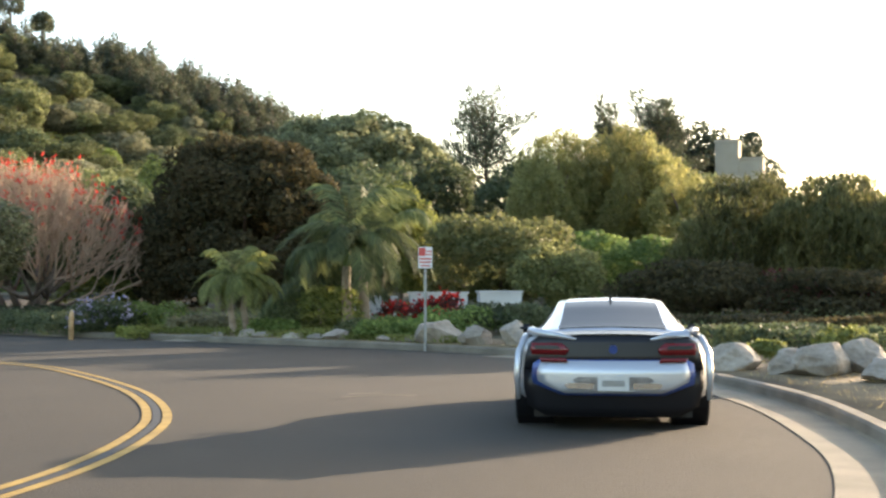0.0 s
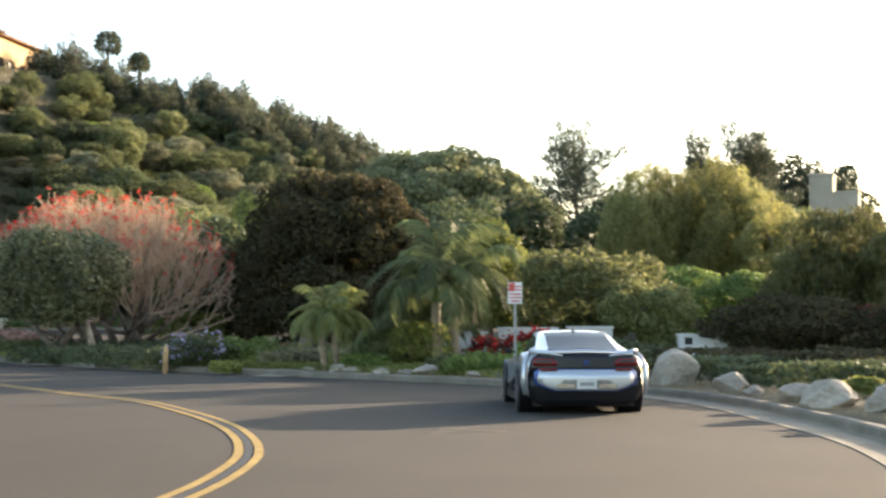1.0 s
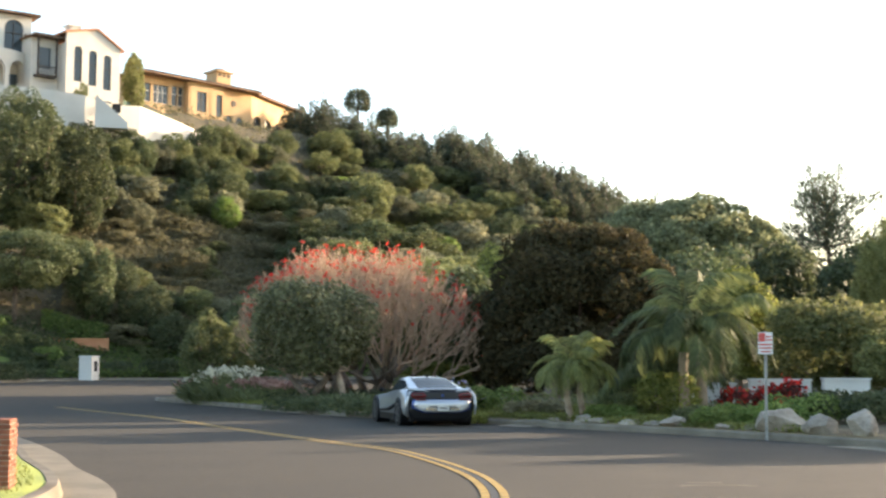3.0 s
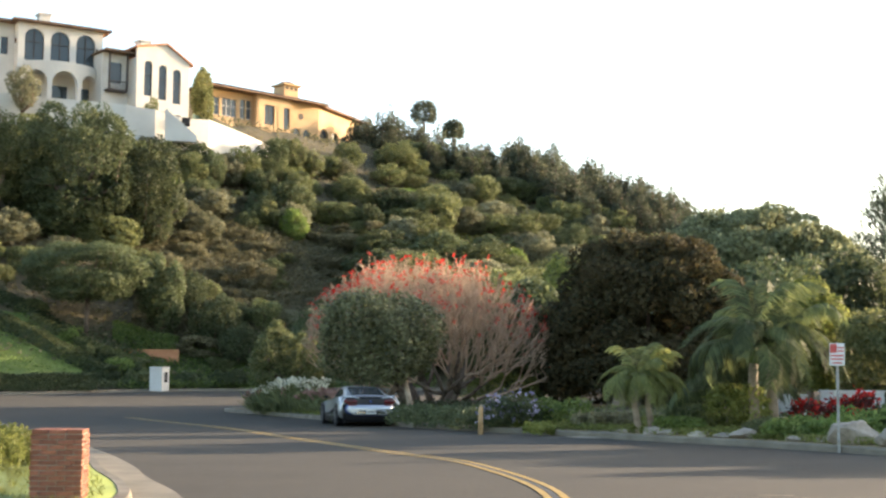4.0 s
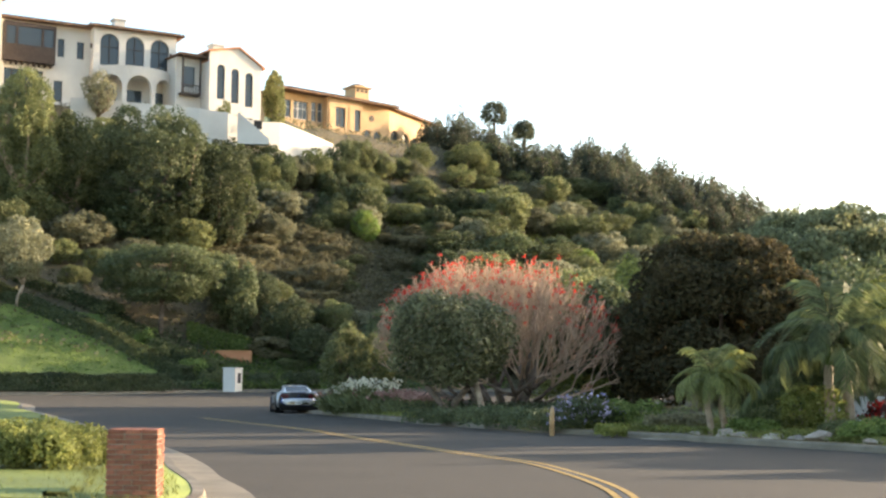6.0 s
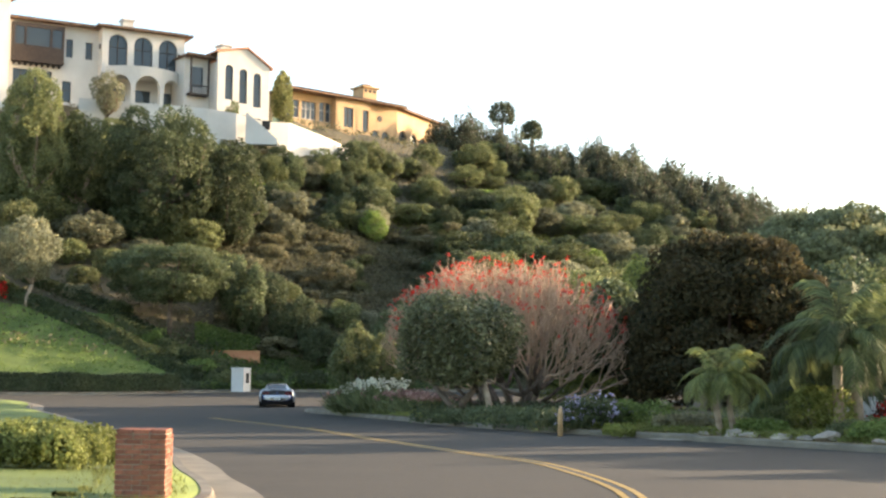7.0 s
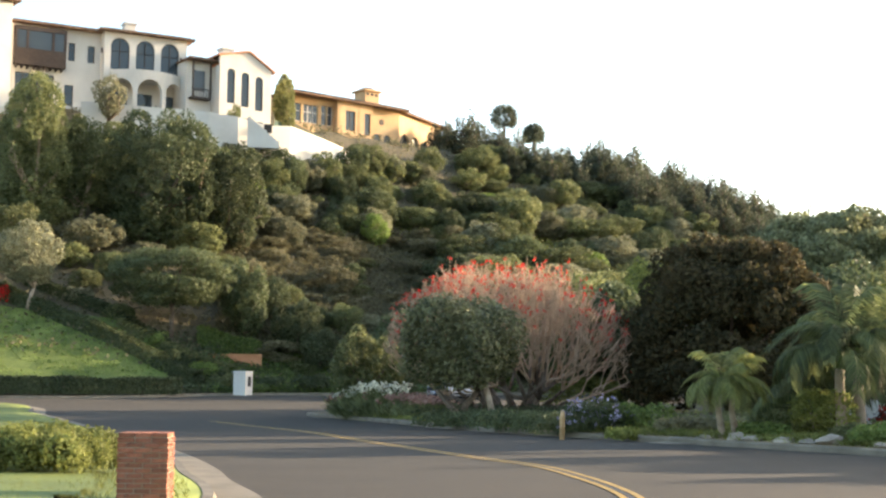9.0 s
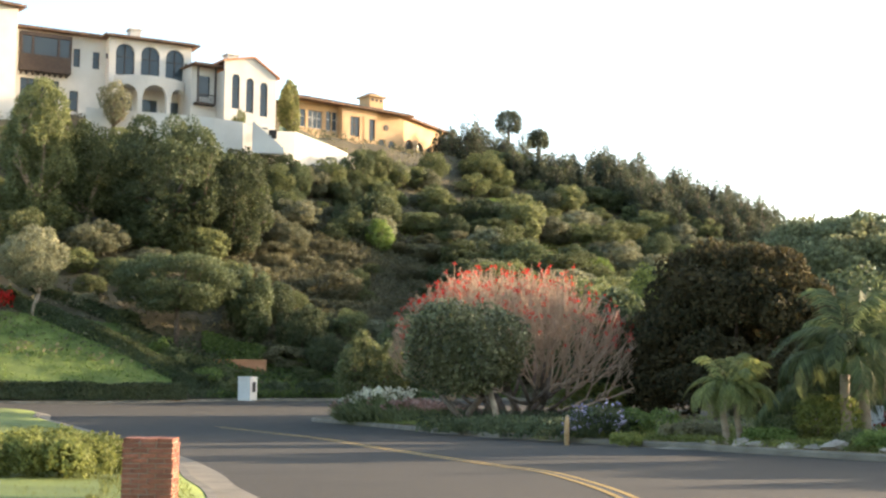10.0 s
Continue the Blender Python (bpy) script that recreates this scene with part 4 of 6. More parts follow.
for _ in range(6000):
    az, r = rng_hill.uniform(-2, 44), rng_hill.uniform(106, 190)
    end = float(np.interp(az, HILL_AZ, HILL_END))
    if r < float(np.interp(az, START_AZ, START_R)) + 3 or r > end - (24 if 19.6 < az < 27.6 else 10 if az > 21 else -6) or (az > 27.6 and r < 121):
        continue
    if 20.5 < az < 27.3 and 117 < r < 141 and rng_hill.random() < 0.45:
        continue
    x, y = polar(az, r)
    slope = 20.0 < az < 28.5 and r < 146
    s = rng_hill.uniform(0.5, 1.0) if slope else (rng_hill.uniform(1.1, 1.8) * (1 - 0.45 * min(1, max(0, (r - 125) / 55))) if az < 19.5 else rng_hill.uniform(0.7, 1.2))
    if any((x - a) ** 2 + (y - b) ** 2 < (1.75 * (s + c)) ** 2 for a, b, c in spots):
        continue
    spots.append((x, y, s))
    lower = (r - 99) / (end - 99)
    w = [0.46, 0.20, 0.22, 0.03, 0.06, 0.03] if az < 19.5 else ([0.22, 0.2, 0.2, 0.18, 0.17, 0.03] if lower > 0.62 else [0.04, 0.04, 0.12, 0.60, 0.18, 0.02])
    k = int(rng_hill.choice(6, p=w))
    repeat(HILL_KINDS[k], az, r, rng_hill.uniform(0, 360), (s * rng_hill.uniform(0.85, 1.5), s * rng_hill.uniform(0.85, 1.4), s * rng_hill.uniform(0.55, 0.9)), 0.3)
    if len(spots) > 290:
        break
for i in range(52):
    az = rng_hill.uniform(19.8, 27.8)
    repeat(HILL_KINDS[(0, 4, 2, 3, 1)[i % 5]], az, rng_hill.uniform(141, 160) + (25.5 - az) * 2.2, rng_hill.uniform(0, 360), rng_hill.uniform(0.42, 0.8), 0.3)
for az, r, k, s in ((14.4, 114, 0, 1.65), (12.3, 115, 0, 1.5), (11.0, 116, 1, 1.4), (17.3, 113, 0, 1.35), (15.6, 114, 0, 1.35), (19.0, 113, 2, 1.1), (13.4, 112, 5, 1.1), (9.6, 116, 2, 1.4), (8.0, 118, 0, 1.5), (6.4, 119, 1, 1.4)):
    repeat(HILL_KINDS[k], az, r, 50 * s * 7, s)
RIDGE = conifer("ridge_conifer", "dark conifer on the ridge", 9.0, 5.4, 111, 1700, 0.55, 8)
RIDGE2 = conifer("ridge_conifer", "dark conifer on the ridge", 8.0, 6.0, 112, 1700, 0.55, 8)
for o in (RIDGE, RIDGE2):
    tagged(o, group="ridge conifers")
put(RIDGE, 18.9, 204), put(RIDGE2, 12, 208)
for i in range(150):
    az = 4.6 + 16.2 * i / 149 + rng_hill.uniform(-0.15, 0.15)
    repeat((RIDGE, RIDGE2)[i % 2], az, rng_hill.uniform(184, 214), rng_hill.uniform(0, 360), rng_hill.uniform(0.7, 1.0) * (0.74 if az > 14 else 0.9), 0.8)
cover("hill_brush", "dry brown and olive brush over the hillside", L_BRUSH, -4, 46, 106, 190, 50000, 0.42, 121, 0.7)
cover("hill_brush", "dense brown-grey dry brush on the open slope", L_BRUSH, 19, 29.5, 113, 152, 70000, 0.30, 125, 1.0)
cover("hill_grass", "green grass and ivy patches low on the hillside", L_GREEN, 17, 30, 103, 116, 16000, 0.3, 122, 0.45)
# two sunlit patches painted by lighter lime blades
cover("hill_grass", "upper slope grass, sunlight put into its pale green", L_LIME, 19.0, 24.5, 146, 158, 3500, 0.35, 123, 0.3)
cover("hill_grass", "grass patch beside the ridge, sunlight put into its lime colour", L_LIME, 14.5, 17.5, 160, 172, 3500, 0.35, 124, 0.4)

# the garden across the junction
put(make_tree("flat_tree", "wide flat-topped clipped tree with grey-green leaves", "tree", 11.2, 7.0, L_DARK, 131, 0.36, 24000, 0.22, 90, 0.19, flat=0.6), 31.3, 113)
put(make_tree("dark_bush", "dark upright evergreen beside the flat-topped tree", "tree", 4.4, 7.4, L_DARK, 132, 0.0, 8000, 0.26, 30, 0.3), 28.3, 115)
put(make_tree("silver_tree", "silvery olive tree with pale slanting trunks", "tree", 6.2, 7.5, L_GREY, 133, 0.25, 9000, 0.22, 34, 0.26, PALEBARK, 0.16, lean=(0.6, 0)), 37.0, 113)
put(make_tree("tall_tree", "tall dark eucalyptus on the slope", "tree", 12.5, 14.0, L_DARK, 134, 0.02, 26000, 0.3, 120, 0.17), 31.8, 131)
put(make_tree("tall_tree", "dark eucalyptus on the slope", "tree", 8.0, 11.5, L_DARK, 135, 0.02, 14000, 0.3, 80, 0.2), 29.0, 133)
put(make_tree("tall_tree", "tall eucalyptus with yellow-olive leaves and pale trunk", "tree", 8.6, 15.5, L_OLIVE, 136, 0.1, 18000, 0.28, 100, 0.17, PALEBARK, 0.3, shape=0.6), 36.9, 128)
put(make_tree("tall_tree", "eucalyptus with yellow-olive leaves", "tree", 6.0, 11.5, L_OLIVE, 137, 0.1, 10000, 0.28, 70, 0.2, PALEBARK, 0.25), 35.0, 130)
for az, r, s in ((33.6, 121, 0.9), (37.5, 122, 1.0), (39.6, 118, 1.2), (41.5, 122, 1.3), (29.3, 122, 0.9), (27.4, 120, 0.8), (26.2, 114, 0.9), (25.2, 111, 0.7), (34.8, 118, 0.7)):
    repeat(HILL_KINDS[(2, 4, 0)[int(r) % 3]], az, r, az * 31, s, 0.2)


def land_patch(name, label, mat, az0, az1, r0, r1, lift, dd=1.2, n=(26, 26)):
    A, R = np.meshgrid(np.radians(np.linspace(az0, az1, n[0])), np.linspace(r0, r1, n[1]), indexing="ij")
    X, Y = -R * np.sin(A), R * np.cos(A)
    d = road_side(X, Y)
    rough = np.array([noise.noise((x * 0.09, y * 0.09, 0)) for x, y in zip(X.ravel(), Y.ravel())]).reshape(X.shape)
    Z = land_z(X, Y) + 0.15 + 0.035 * np.clip(d, 0, 12) + rough * np.clip((d - 6) * 0.05, 0, 1.2) + lift
    k = n[1]
    faces = [(i * k + j, (i + 1) * k + j, (i + 1) * k + j + 1, i * k + j + 1) for i in range(n[0] - 1) for j in range(k - 1)
             if min(d[i, j], d[i + 1, j], d[i, j + 1], d[i + 1, j + 1]) > dd]
    tagged(new(name, mesh_of(name, np.stack([X, Y, Z], -1).reshape(-1, 3).tolist(), faces, mat, True)), label, "lawn", kind="structure")


land_patch("lawn_slope", "steep green lawn in the hillside garden", LAWN, 31.4, 44, 101.5, 113, 0.2)
cover("lawn_grass", "thick grass and clover on the garden slope", L_GREEN, 31.4, 42, 101.5, 113, 11000, 0.22, 141, 0.35)
hedge("clipped_hedge", "dark clipped hedge along the far kerb", [polar(41, 98.2), polar(38, 98.6), polar(34, 99.3), polar(31, 101.6)], 1.5, 1.15, L_DARK, 142, 900, 0.2)
hedge("clipped_hedge", "dark clipped hedge climbing the garden slope", [polar(30.2, 105), polar(32.5, 108), polar(35, 111), polar(38, 115), polar(40, 117)], 1.4, 1.2, L_DARK, 143, 800, 0.2)
hedge("clipped_hedge", "dark clipped hedge on the garden terrace", [polar(29, 106.5), polar(31.5, 110.5), polar(34.2, 114.5), polar(37, 118)], 1.3, 0.9, L_DARK, 144, 700, 0.2)
hedge("planting_row", "row of bright green leafy plants on the terrace", [polar(27.7, 112), polar(29.2, 112.6), polar(30.2, 113)], 1.4, 1.6, L_GREEN, 145, 800, 0.2)
hedge("planting_row", "green bedding plants below the terrace", [polar(28.8, 108.5), polar(31, 110), polar(33.3, 112.2)], 1.6, 0.9, L_OLIVE, 146, 700, 0.24)
cover("ivy_bank", "dark green ivy on the bank behind the kerb", L_DARK, 18, 31.2, 98, 113, 26000, 0.24, 147, 0.55)
cover("ivy_bank", "green ivy on the bank behind the kerb", L_GREEN, 21.5, 29.5, 104, 113, 12000, 0.26, 148, 0.6)


def terrace_wall(pts, name, label, mat, thick=0.4):
    """A garden wall through (azimuth, distance, bottom, top)."""
    ob = thing(name, 0, 0, 0, label, "wall")
    for a, b in zip(pts, pts[1:]):
        bm = bmesh.new()
        vs = []
        for az, r, lo, hi in (a, b):
            for dr in (0, thick):
                x, y = polar(az, r + dr)
                vs.append((bm.verts.new((x, y, lo)), bm.verts.new((x, y, hi))))
        (a0, a1), (b0, b1), (c0, c1), (d0, d1) = vs
        for f in ((a0, c0, c1, a1), (b0, b1, d1, d0), (a1, c1, d1, b1), (a0, b0, d0, c0), (a0, a1, b1, b0), (c0, d0, d1, c1)):
            bm.faces.new(f)
        part("panel", bm, mat, ob)
    return ob


terrace_wall([(27.6, 110.6, 2.2, 3.9), (29.0, 111, 2.2, 3.9), (30.0, 111.3, 2.2, 3.9)], "terrace_wall", "low pinkish brick terrace wall in the garden", TERRACOTTA)
for az, r, w, h, m, sd in ((29.2, 106, 2.2, 1.2, L_OLIVE, 152), (30.0, 107.5, 2.4, 1.3, L_GREEN, 153), (31.0, 109, 2.2, 1.1, L_OLIVE, 154), (31.9, 110.5, 2.4, 1.3, L_GREEN, 155), (28.4, 107, 2.0, 1.0, L_GREEN, 156), (27.2, 106.5, 2.0, 1.1, L_DARK, 157), (25.6, 106, 2.6, 1.5, L_DARK, 158), (33.4, 113.5, 2.6, 1.4, L_OLIVE, 159), (35.0, 115.5, 2.4, 1.6, L_GREY, 160), (30.4, 105, 1.8, 0.9, L_DARK, 171)):
    put(mound("terrace_bush", "leafy bush in the terraced garden", "bush", w, w * 0.8, h, m, sd, 2200, 0.17, group="terrace bushes"), az, r)
put(mound("red_bush", "bright red flowering bush at the edge of the lawn", "bush", 1.6, 1.6, 1.6, L_RED, 151, 900, 0.16), 38.1, 114)

# the near garden with the brick pillar
land_patch("lawn", "mown yellow-green lawn lit by low sun", LAWN, 29, 75, 5, 60, 0.03, 1.3, (90, 70))
cover("lawn_blades", "short grass blades of the lawn", L_GRASS, 29, 44, 9, 46, 30000, 0.09, 161, 0.03, 0.12, True)
for az, r, w, h, sd in ((38.2, 19.0, 1.0, 0.62, 162), (37.0, 19.2, 0.9, 0.7, 163), (35.9, 19.0, 1.0, 0.6, 164), (34.8, 19.4, 0.9, 0.66, 165), (33.6, 20.2, 0.8, 0.62, 166), (36.4, 21.2, 1.1, 0.72, 167), (34.2, 22.0, 1.0, 0.6, 168), (39.4, 20, 1.1, 0.7, 169), (38.0, 22, 1.1, 0.6, 170)):
    put(mound("garden_bush", "yellow-green leafy garden bush on the lawn", "bush", w, w, h, L_GRASS, sd, 2600, 0.06, group="garden bushes"), az, r)


# ---- stones, posts, sign ----
def boulder(w, d, h, seed):
    rng = np.random.default_rng(seed)
    bm = bmesh.new()
    bmesh.ops.create_icosphere(bm, subdivisions=4, radius=1)
    cuts = [Vector(rng.normal(0, 1, 3)).normalized() for _ in range(15)]
    off = Vector(rng.uniform(0, 50, 3))
    for v in bm.verts:
        p = v.co.copy()
        for c in cuts:
            t = p.dot(c) - 0.66
            if t > 0:
                p -= c * t * 0.93
        p *= 1 + 0.14 * noise.noise(p * 1.6 + off) + 0.05 * noise.noise(p * 5 + off)
        v.co = Vector((p.x * w / 2, p.y * d / 2, p.z * h * 0.62 + h * 0.34))
    me = bpy.data.meshes.new("boulder")
    bm.to_mesh(me)
    bm.free()
    me.materials.append(ROCK)
    return me


BOULDERS = [(0.25, 30.6, 0.95, 0.52), (-1.35, 30.2, 0.85, 0.40), (-3.0, 29.8, 0.75, 0.55), (-5.8, 28.0, 0.85, 0.78), (-8.1, 23.0, 0.50, 0.48), (-9.0, 22.4, 0.42, 0.24), (-10.6, 21.6, 0.62, 0.42), (-11.9, 21.2, 0.85, 0.50),
            (-14.3, 20.6, 0.72, 0.40), (-15.6, 20.2, 0.90, 0.56), (-17.0, 20.6, 0.72, 0.52), (-18.2, 18.9, 0.80, 0.42), (-20.0, 18.6, 0.9, 0.5),
            (4.4, 33.2, 0.85, 0.42), (6.2, 33.0, 0.70, 0.30), (7.4, 32.9, 0.60, 0.24), (8.0, 33.2, 0.75, 0.34), (2.4, 32.2, 0.6, 0.25), (5.3, 32.8, 0.55, 0.26), (1.2, 31.8, 0.5, 0.25), (9.2, 33.4, 0.5, 0.2)]
for i, (az, r, w, h) in enumerate(BOULDERS):
    x, y = polar(az, r)
    while float(road_side(np.array([x]), np.array([y]))[0]) < 0.55:
        r += 0.25
        x, y = polar(az, r)
    ob = new("boulder", boulder(w * (1.42 if az < 1 else 1.1), w, h * (0.72 if az > 1 else 1.25 if r > 26 else 1.0), 200 + i))
    ob.matrix_basis = pose(x, y, ground(x, y) - 0.05, 0, 0, i * 47)
    tagged(ob, "pale weathered sandstone boulder on the verge", "boulder", "verge boulders")
for az, r, h, lean in ((15.15, 38.2, 0.78, 1), (24.05, 62.0, 0.95, -2)):
    x, y = polar(az, r)
    ob = thing("wooden_post", x, y, ground(x, y), "short sunlit wooden post at the kerb", "post")
    part("shaft", tube(bmesh.new(), [(0, 0, -0.2), (0, 0, h * 0.8), (0.01 * lean, 0, h)], [0.075, 0.07, 0.045], 9), WOOD, ob, smooth=True)
    part("top", tube(bmesh.new(), [(0.01 * lean, 0, h * 0.98), (0.01 * lean, 0, h + 0.05)], [0.05, 0.02], 9), PALEBARK, ob)
x, y = polar(0.74, 30.3)
sign = thing("street_sign", x, y, ground(x, y), "weathered red and white parking sign on a metal post", "sign")
part("post", boxm(-0.03, 0.03, -0.02, 0.02, -0.3, 2.32, 0.006), METAL, sign)
part("plate", boxm(-0.155, 0.155, -0.032, -0.024, 1.83, 2.30, 0.003), SIGNWHITE, sign, "white sign plate")
part("red_panel", boxm(-0.14, 0.0, -0.036, -0.0325, 2.10, 2.285), SIGNRED, sign, "red square")
for k, (a, b, c, d) in enumerate(((0.015, 0.14, 2.19, 2.22), (0.015, 0.14, 2.12, 2.15), (-0.13, 0.13, 2.02, 2.055), (-0.13, 0.13, 1.95, 1.98), (-0.10, 0.10, 1.87, 1.90))):
    part("text_bar", boxm(a, b, -0.036, -0.0325, c, d), SIGNRED, sign)

# brick pillar
x, y = polar(32.15, 15.6)
pillar = thing("brick_pillar", x, y, ground(x, y) - 0.1, "red brick garden pillar with weathered mortar", "pillar", rz=24)
PW, PH = 0.27, 0.79
part("mortar_core", boxm(-PW + 0.012, PW - 0.012, -PW + 0.012, PW - 0.012, 0, PH - 0.01), MORTAR, pillar)
rngb = np.random.default_rng(9)
BRICKS = []
for k in range(4):
    bm = bmesh.new()
    box(bm, -0.084, 0.084, -0.05, 0.05, -0.0225, 0.0225, 0.004)
    for v in bm.verts:
        v.co += Vector(rngb.normal(0, 0.0018, 3))
    me = bpy.data.meshes.new("brick")
    bm.to_mesh(me)
    bm.free()
    me.materials.append(BRICK)
    BRICKS.append(me)
HALF = [boxm(-0.038, 0.038, -0.05, 0.05, -0.0225, 0.0225, 0.004)]
half_me = bpy.data.meshes.new("brick")
HALF[0].to_mesh(half_me)
HALF[0].free()
half_me.materials.append(BRICK)
courses = int(PH / 0.0545)
for c in range(courses):
    z = 0.026 + c * 0.0545
    for side in range(4):
        row = [(-0.178, 0), (0.0, 0), (0.178, 0)] if (c + side) % 2 else [(-0.225, 1), (-0.089, 0), (0.089, 0), (0.225, 1)]
        for k, (xo, half) in enumerate(row):
            hang("brick", half_me if half else BRICKS[int(rngb.integers(0, 4))], pillar,
                 m=pose(0, 0, z, 0, 0, 90 * side) @ pose(xo, -PW + 0.05 - 0.0012 * k - 0.0015 * side + rngb.normal(0, 0.002), 0, 0, 0, rngb.normal(0, 0.5)))
for i in range(3):
    for j in range(5):
        hang("brick", BRICKS[(i + j) % 4], pillar, m=pose(-0.182 + 0.182 * i, -0.22 + 0.11 * j, 0.026 + courses * 0.0545, rngb.normal(0, 0.6), rngb.normal(0, 0.6), rngb.normal(0, 1)))
x, y = polar(38.15, 15.4)
lamp = thing("garden_light", x, y, ground(x, y), "small white path light in the lawn", "lamp")
part("stake", tube(bmesh.new(), [(0, 0, -0.1), (0, 0, 0.16)], [0.012, 0.012], 7), METAL, lamp)
part("cap", tube(bmesh.new(), [(0, 0, 0.16), (0, 0, 0.20), (0, 0, 0.23)], [0.05, 0.05, 0.015], 10), SIGNWHITE, lamp)

# white driveway pillar with a letter box
x, y = polar(28.35, 103.9)
gate = thing("gate_pillar", x, y, ground(x, y) - 0.12, "white stucco pillar with a dark letter box", "pillar", rz=2)
part("shaft", boxm(-0.5, 0.5, -0.62, 0.62, -0.3, 1.78, 0.03), STUCCO, gate)
part("cap", boxm(-0.54, 0.54, -0.66, 0.66, 1.78, 1.9, 0.03), STUCCO, gate)
part("letter_box", boxm(0.49, 0.53, -0.22, 0.28, 0.75, 1.5, 0.01), DARK, gate, "dark letter box door")

# low white walls behind the verge
for az, r, w, h, d, lo in ((2.9, 41, 1.3, 0.5, 0.4, 0.2), (0.2, 40.4, 1.7, 0.55, 0.4, 0.25), (-2.35, 39.5, 1.2, 0.42, 0.9, 0.4), (-6.9, 37.5, 1.2, 0.62, 0.9, 0.0)):
    x, y = polar(az, r)
    ob = thing("garden_wall", x, y, ground(x, y) - 0.4, "white rendered garden wall among the planting", "wall", "white garden walls", rz=az + 6)
    part("body", boxm(-w / 2, w / 2, -d / 2, d / 2, 0, 0.4 + lo + h, 0.015), WHITEWALL, ob)
    part("coping", boxm(-w / 2 - 0.04, w / 2 + 0.04, -d / 2 - 0.04, d / 2 + 0.04, 0.4 + lo + h, 0.46 + lo + h, 0.01), WHITEWALL, ob)
    # the openings are solid; their inner shade is the block's colour
    if az == -6.9:
        for zz in (0.55, 0.8):
            part("opening", boxm(-w / 2 + 0.12, -w / 2 + 0.32, -d / 2 - 0.004, -d / 2 + 0.05, zz, zz + 0.18), DARK, ob, "near-black block painted as a shaded opening")

# ---- houses ----
def arch_outline(x, z, w, h, arched):
    """Counter-clockwise outline of an opening from its lower left corner."""
    pts = [(x, z), (x + w, z)]
    if arched:
        c, rr = z + h - w / 2, w / 2
        pts += [(x + rr + rr * math.cos(math.pi * k / 10), c + rr * math.sin(math.pi * k / 10)) for k in range(11)]
    else:
        pts += [(x + w, z + h), (x, z + h)]
    return pts


def wall_with_openings(name, outline, openings, mat, parent, thick=0.35, glazed=True, frame_mat=None, label=""):
    """A wall in the local x-z plane (front at y = 0) with real openings; panes and frames stand back in them."""
    bm = bmesh.new()
    edges = []
    for pts in [outline] + [arch_outline(*o[:5]) for o in openings]:
        vs = [bm.verts.new((p[0], 0, p[1])) for p in pts]
        edges += [bm.edges.new((vs[i], vs[(i + 1) % len(vs)])) for i in range(len(vs))]
    bmesh.ops.triangle_fill(bm, use_beauty=True, use_dissolve=False, edges=edges)
    r = bmesh.ops.extrude_face_region(bm, geom=list(bm.faces))
    bmesh.ops.translate(bm, vec=(0, thick, 0), verts=[v for v in r["geom"] if isinstance(v, bmesh.types.BMVert)])
    wall = part(name, bm, mat, parent, label)
    for o in openings:
        x, z, w, h, arched = o[:5]
        if len(o) > 5 and o[5] == "open":
            continue
        win = part("window", boxm(x - 0.05, x + w + 0.05, thick * 0.7, thick * 0.7 + 0.03, z - 0.05, z + h + 0.05), WINDOW, wall, "dark window glass")
        fm = frame_mat or DARKWOOD
        bm = bmesh.new()
        nb = max(1, round(w / 0.9))
        for k in range(nb + 1):
            xx = x + w * k / nb
            box(bm, xx - 0.05, xx + 0.05, thick * 0.5, thick * 0.68, z, z + h - (w * 0.12 if arched else 0))
        box(bm, x, x + w, thick * 0.5, thick * 0.66, z + h * 0.58, z + h * 0.58 + 0.07)
        box(bm, x, x + w, thick * 0.45, thick * 0.69, z, z + 0.09)
        part("frame", bm, fm, win)
    return wall


def hip_roof(name, x0, x1, y0, y1, z, rise, over, parent, mat=None, gable=False, label=""):
    bm = bmesh.new()
    x0, x1, y0, y1 = x0 - over, x1 + over, y0 - over, y1 + over
    d = (y1 - y0) / 2
    run = 0 if gable else min(d, (x1 - x0) / 2 * 0.95)
    e = [bm.verts.new(p) for p in ((x0, y0, z), (x1, y0, z), (x1, y1, z), (x0, y1, z))]
    b = [bm.verts.new((v.co.x, v.co.y, z - 0.16)) for v in e]
    r0, r1 = bm.verts.new((x0 + run, (y0 + y1) / 2, z + rise)), bm.verts.new((x1 - run, (y0 + y1) / 2, z + rise))
    for f in ((e[0], e[1], r1, r0), (e[2], e[3], r0, r1), (e[3], e[0], r0), (e[1], e[2], r1), b[::-1]):
        bm.faces.new(f)
    for k in range(4):
        bm.faces.new((b[k], b[(k + 1) % 4], e[(k + 1) % 4], e[k]))
    roof = part(name, bm, mat or ROOFTILE, parent, label)
    bm = bmesh.new()
    n = int((x1 - x0) / 0.45)
    for k in range(n):
        x = x0 + (k + 0.5) * (x1 - x0) / n
        q = 1.0 if run == 0 else min(1, (x - x0) / run, (x1 - x) / run)
        tube(bm, [(x, y0 - 0.03, z + 0.03), (x, y0 + d * q, z + rise * q + 0.03)], [0.09, 0.09], 5)
    part("tile_row", bm, mat or ROOFTILE, roof)["kind"] = "stuff"
    return roof


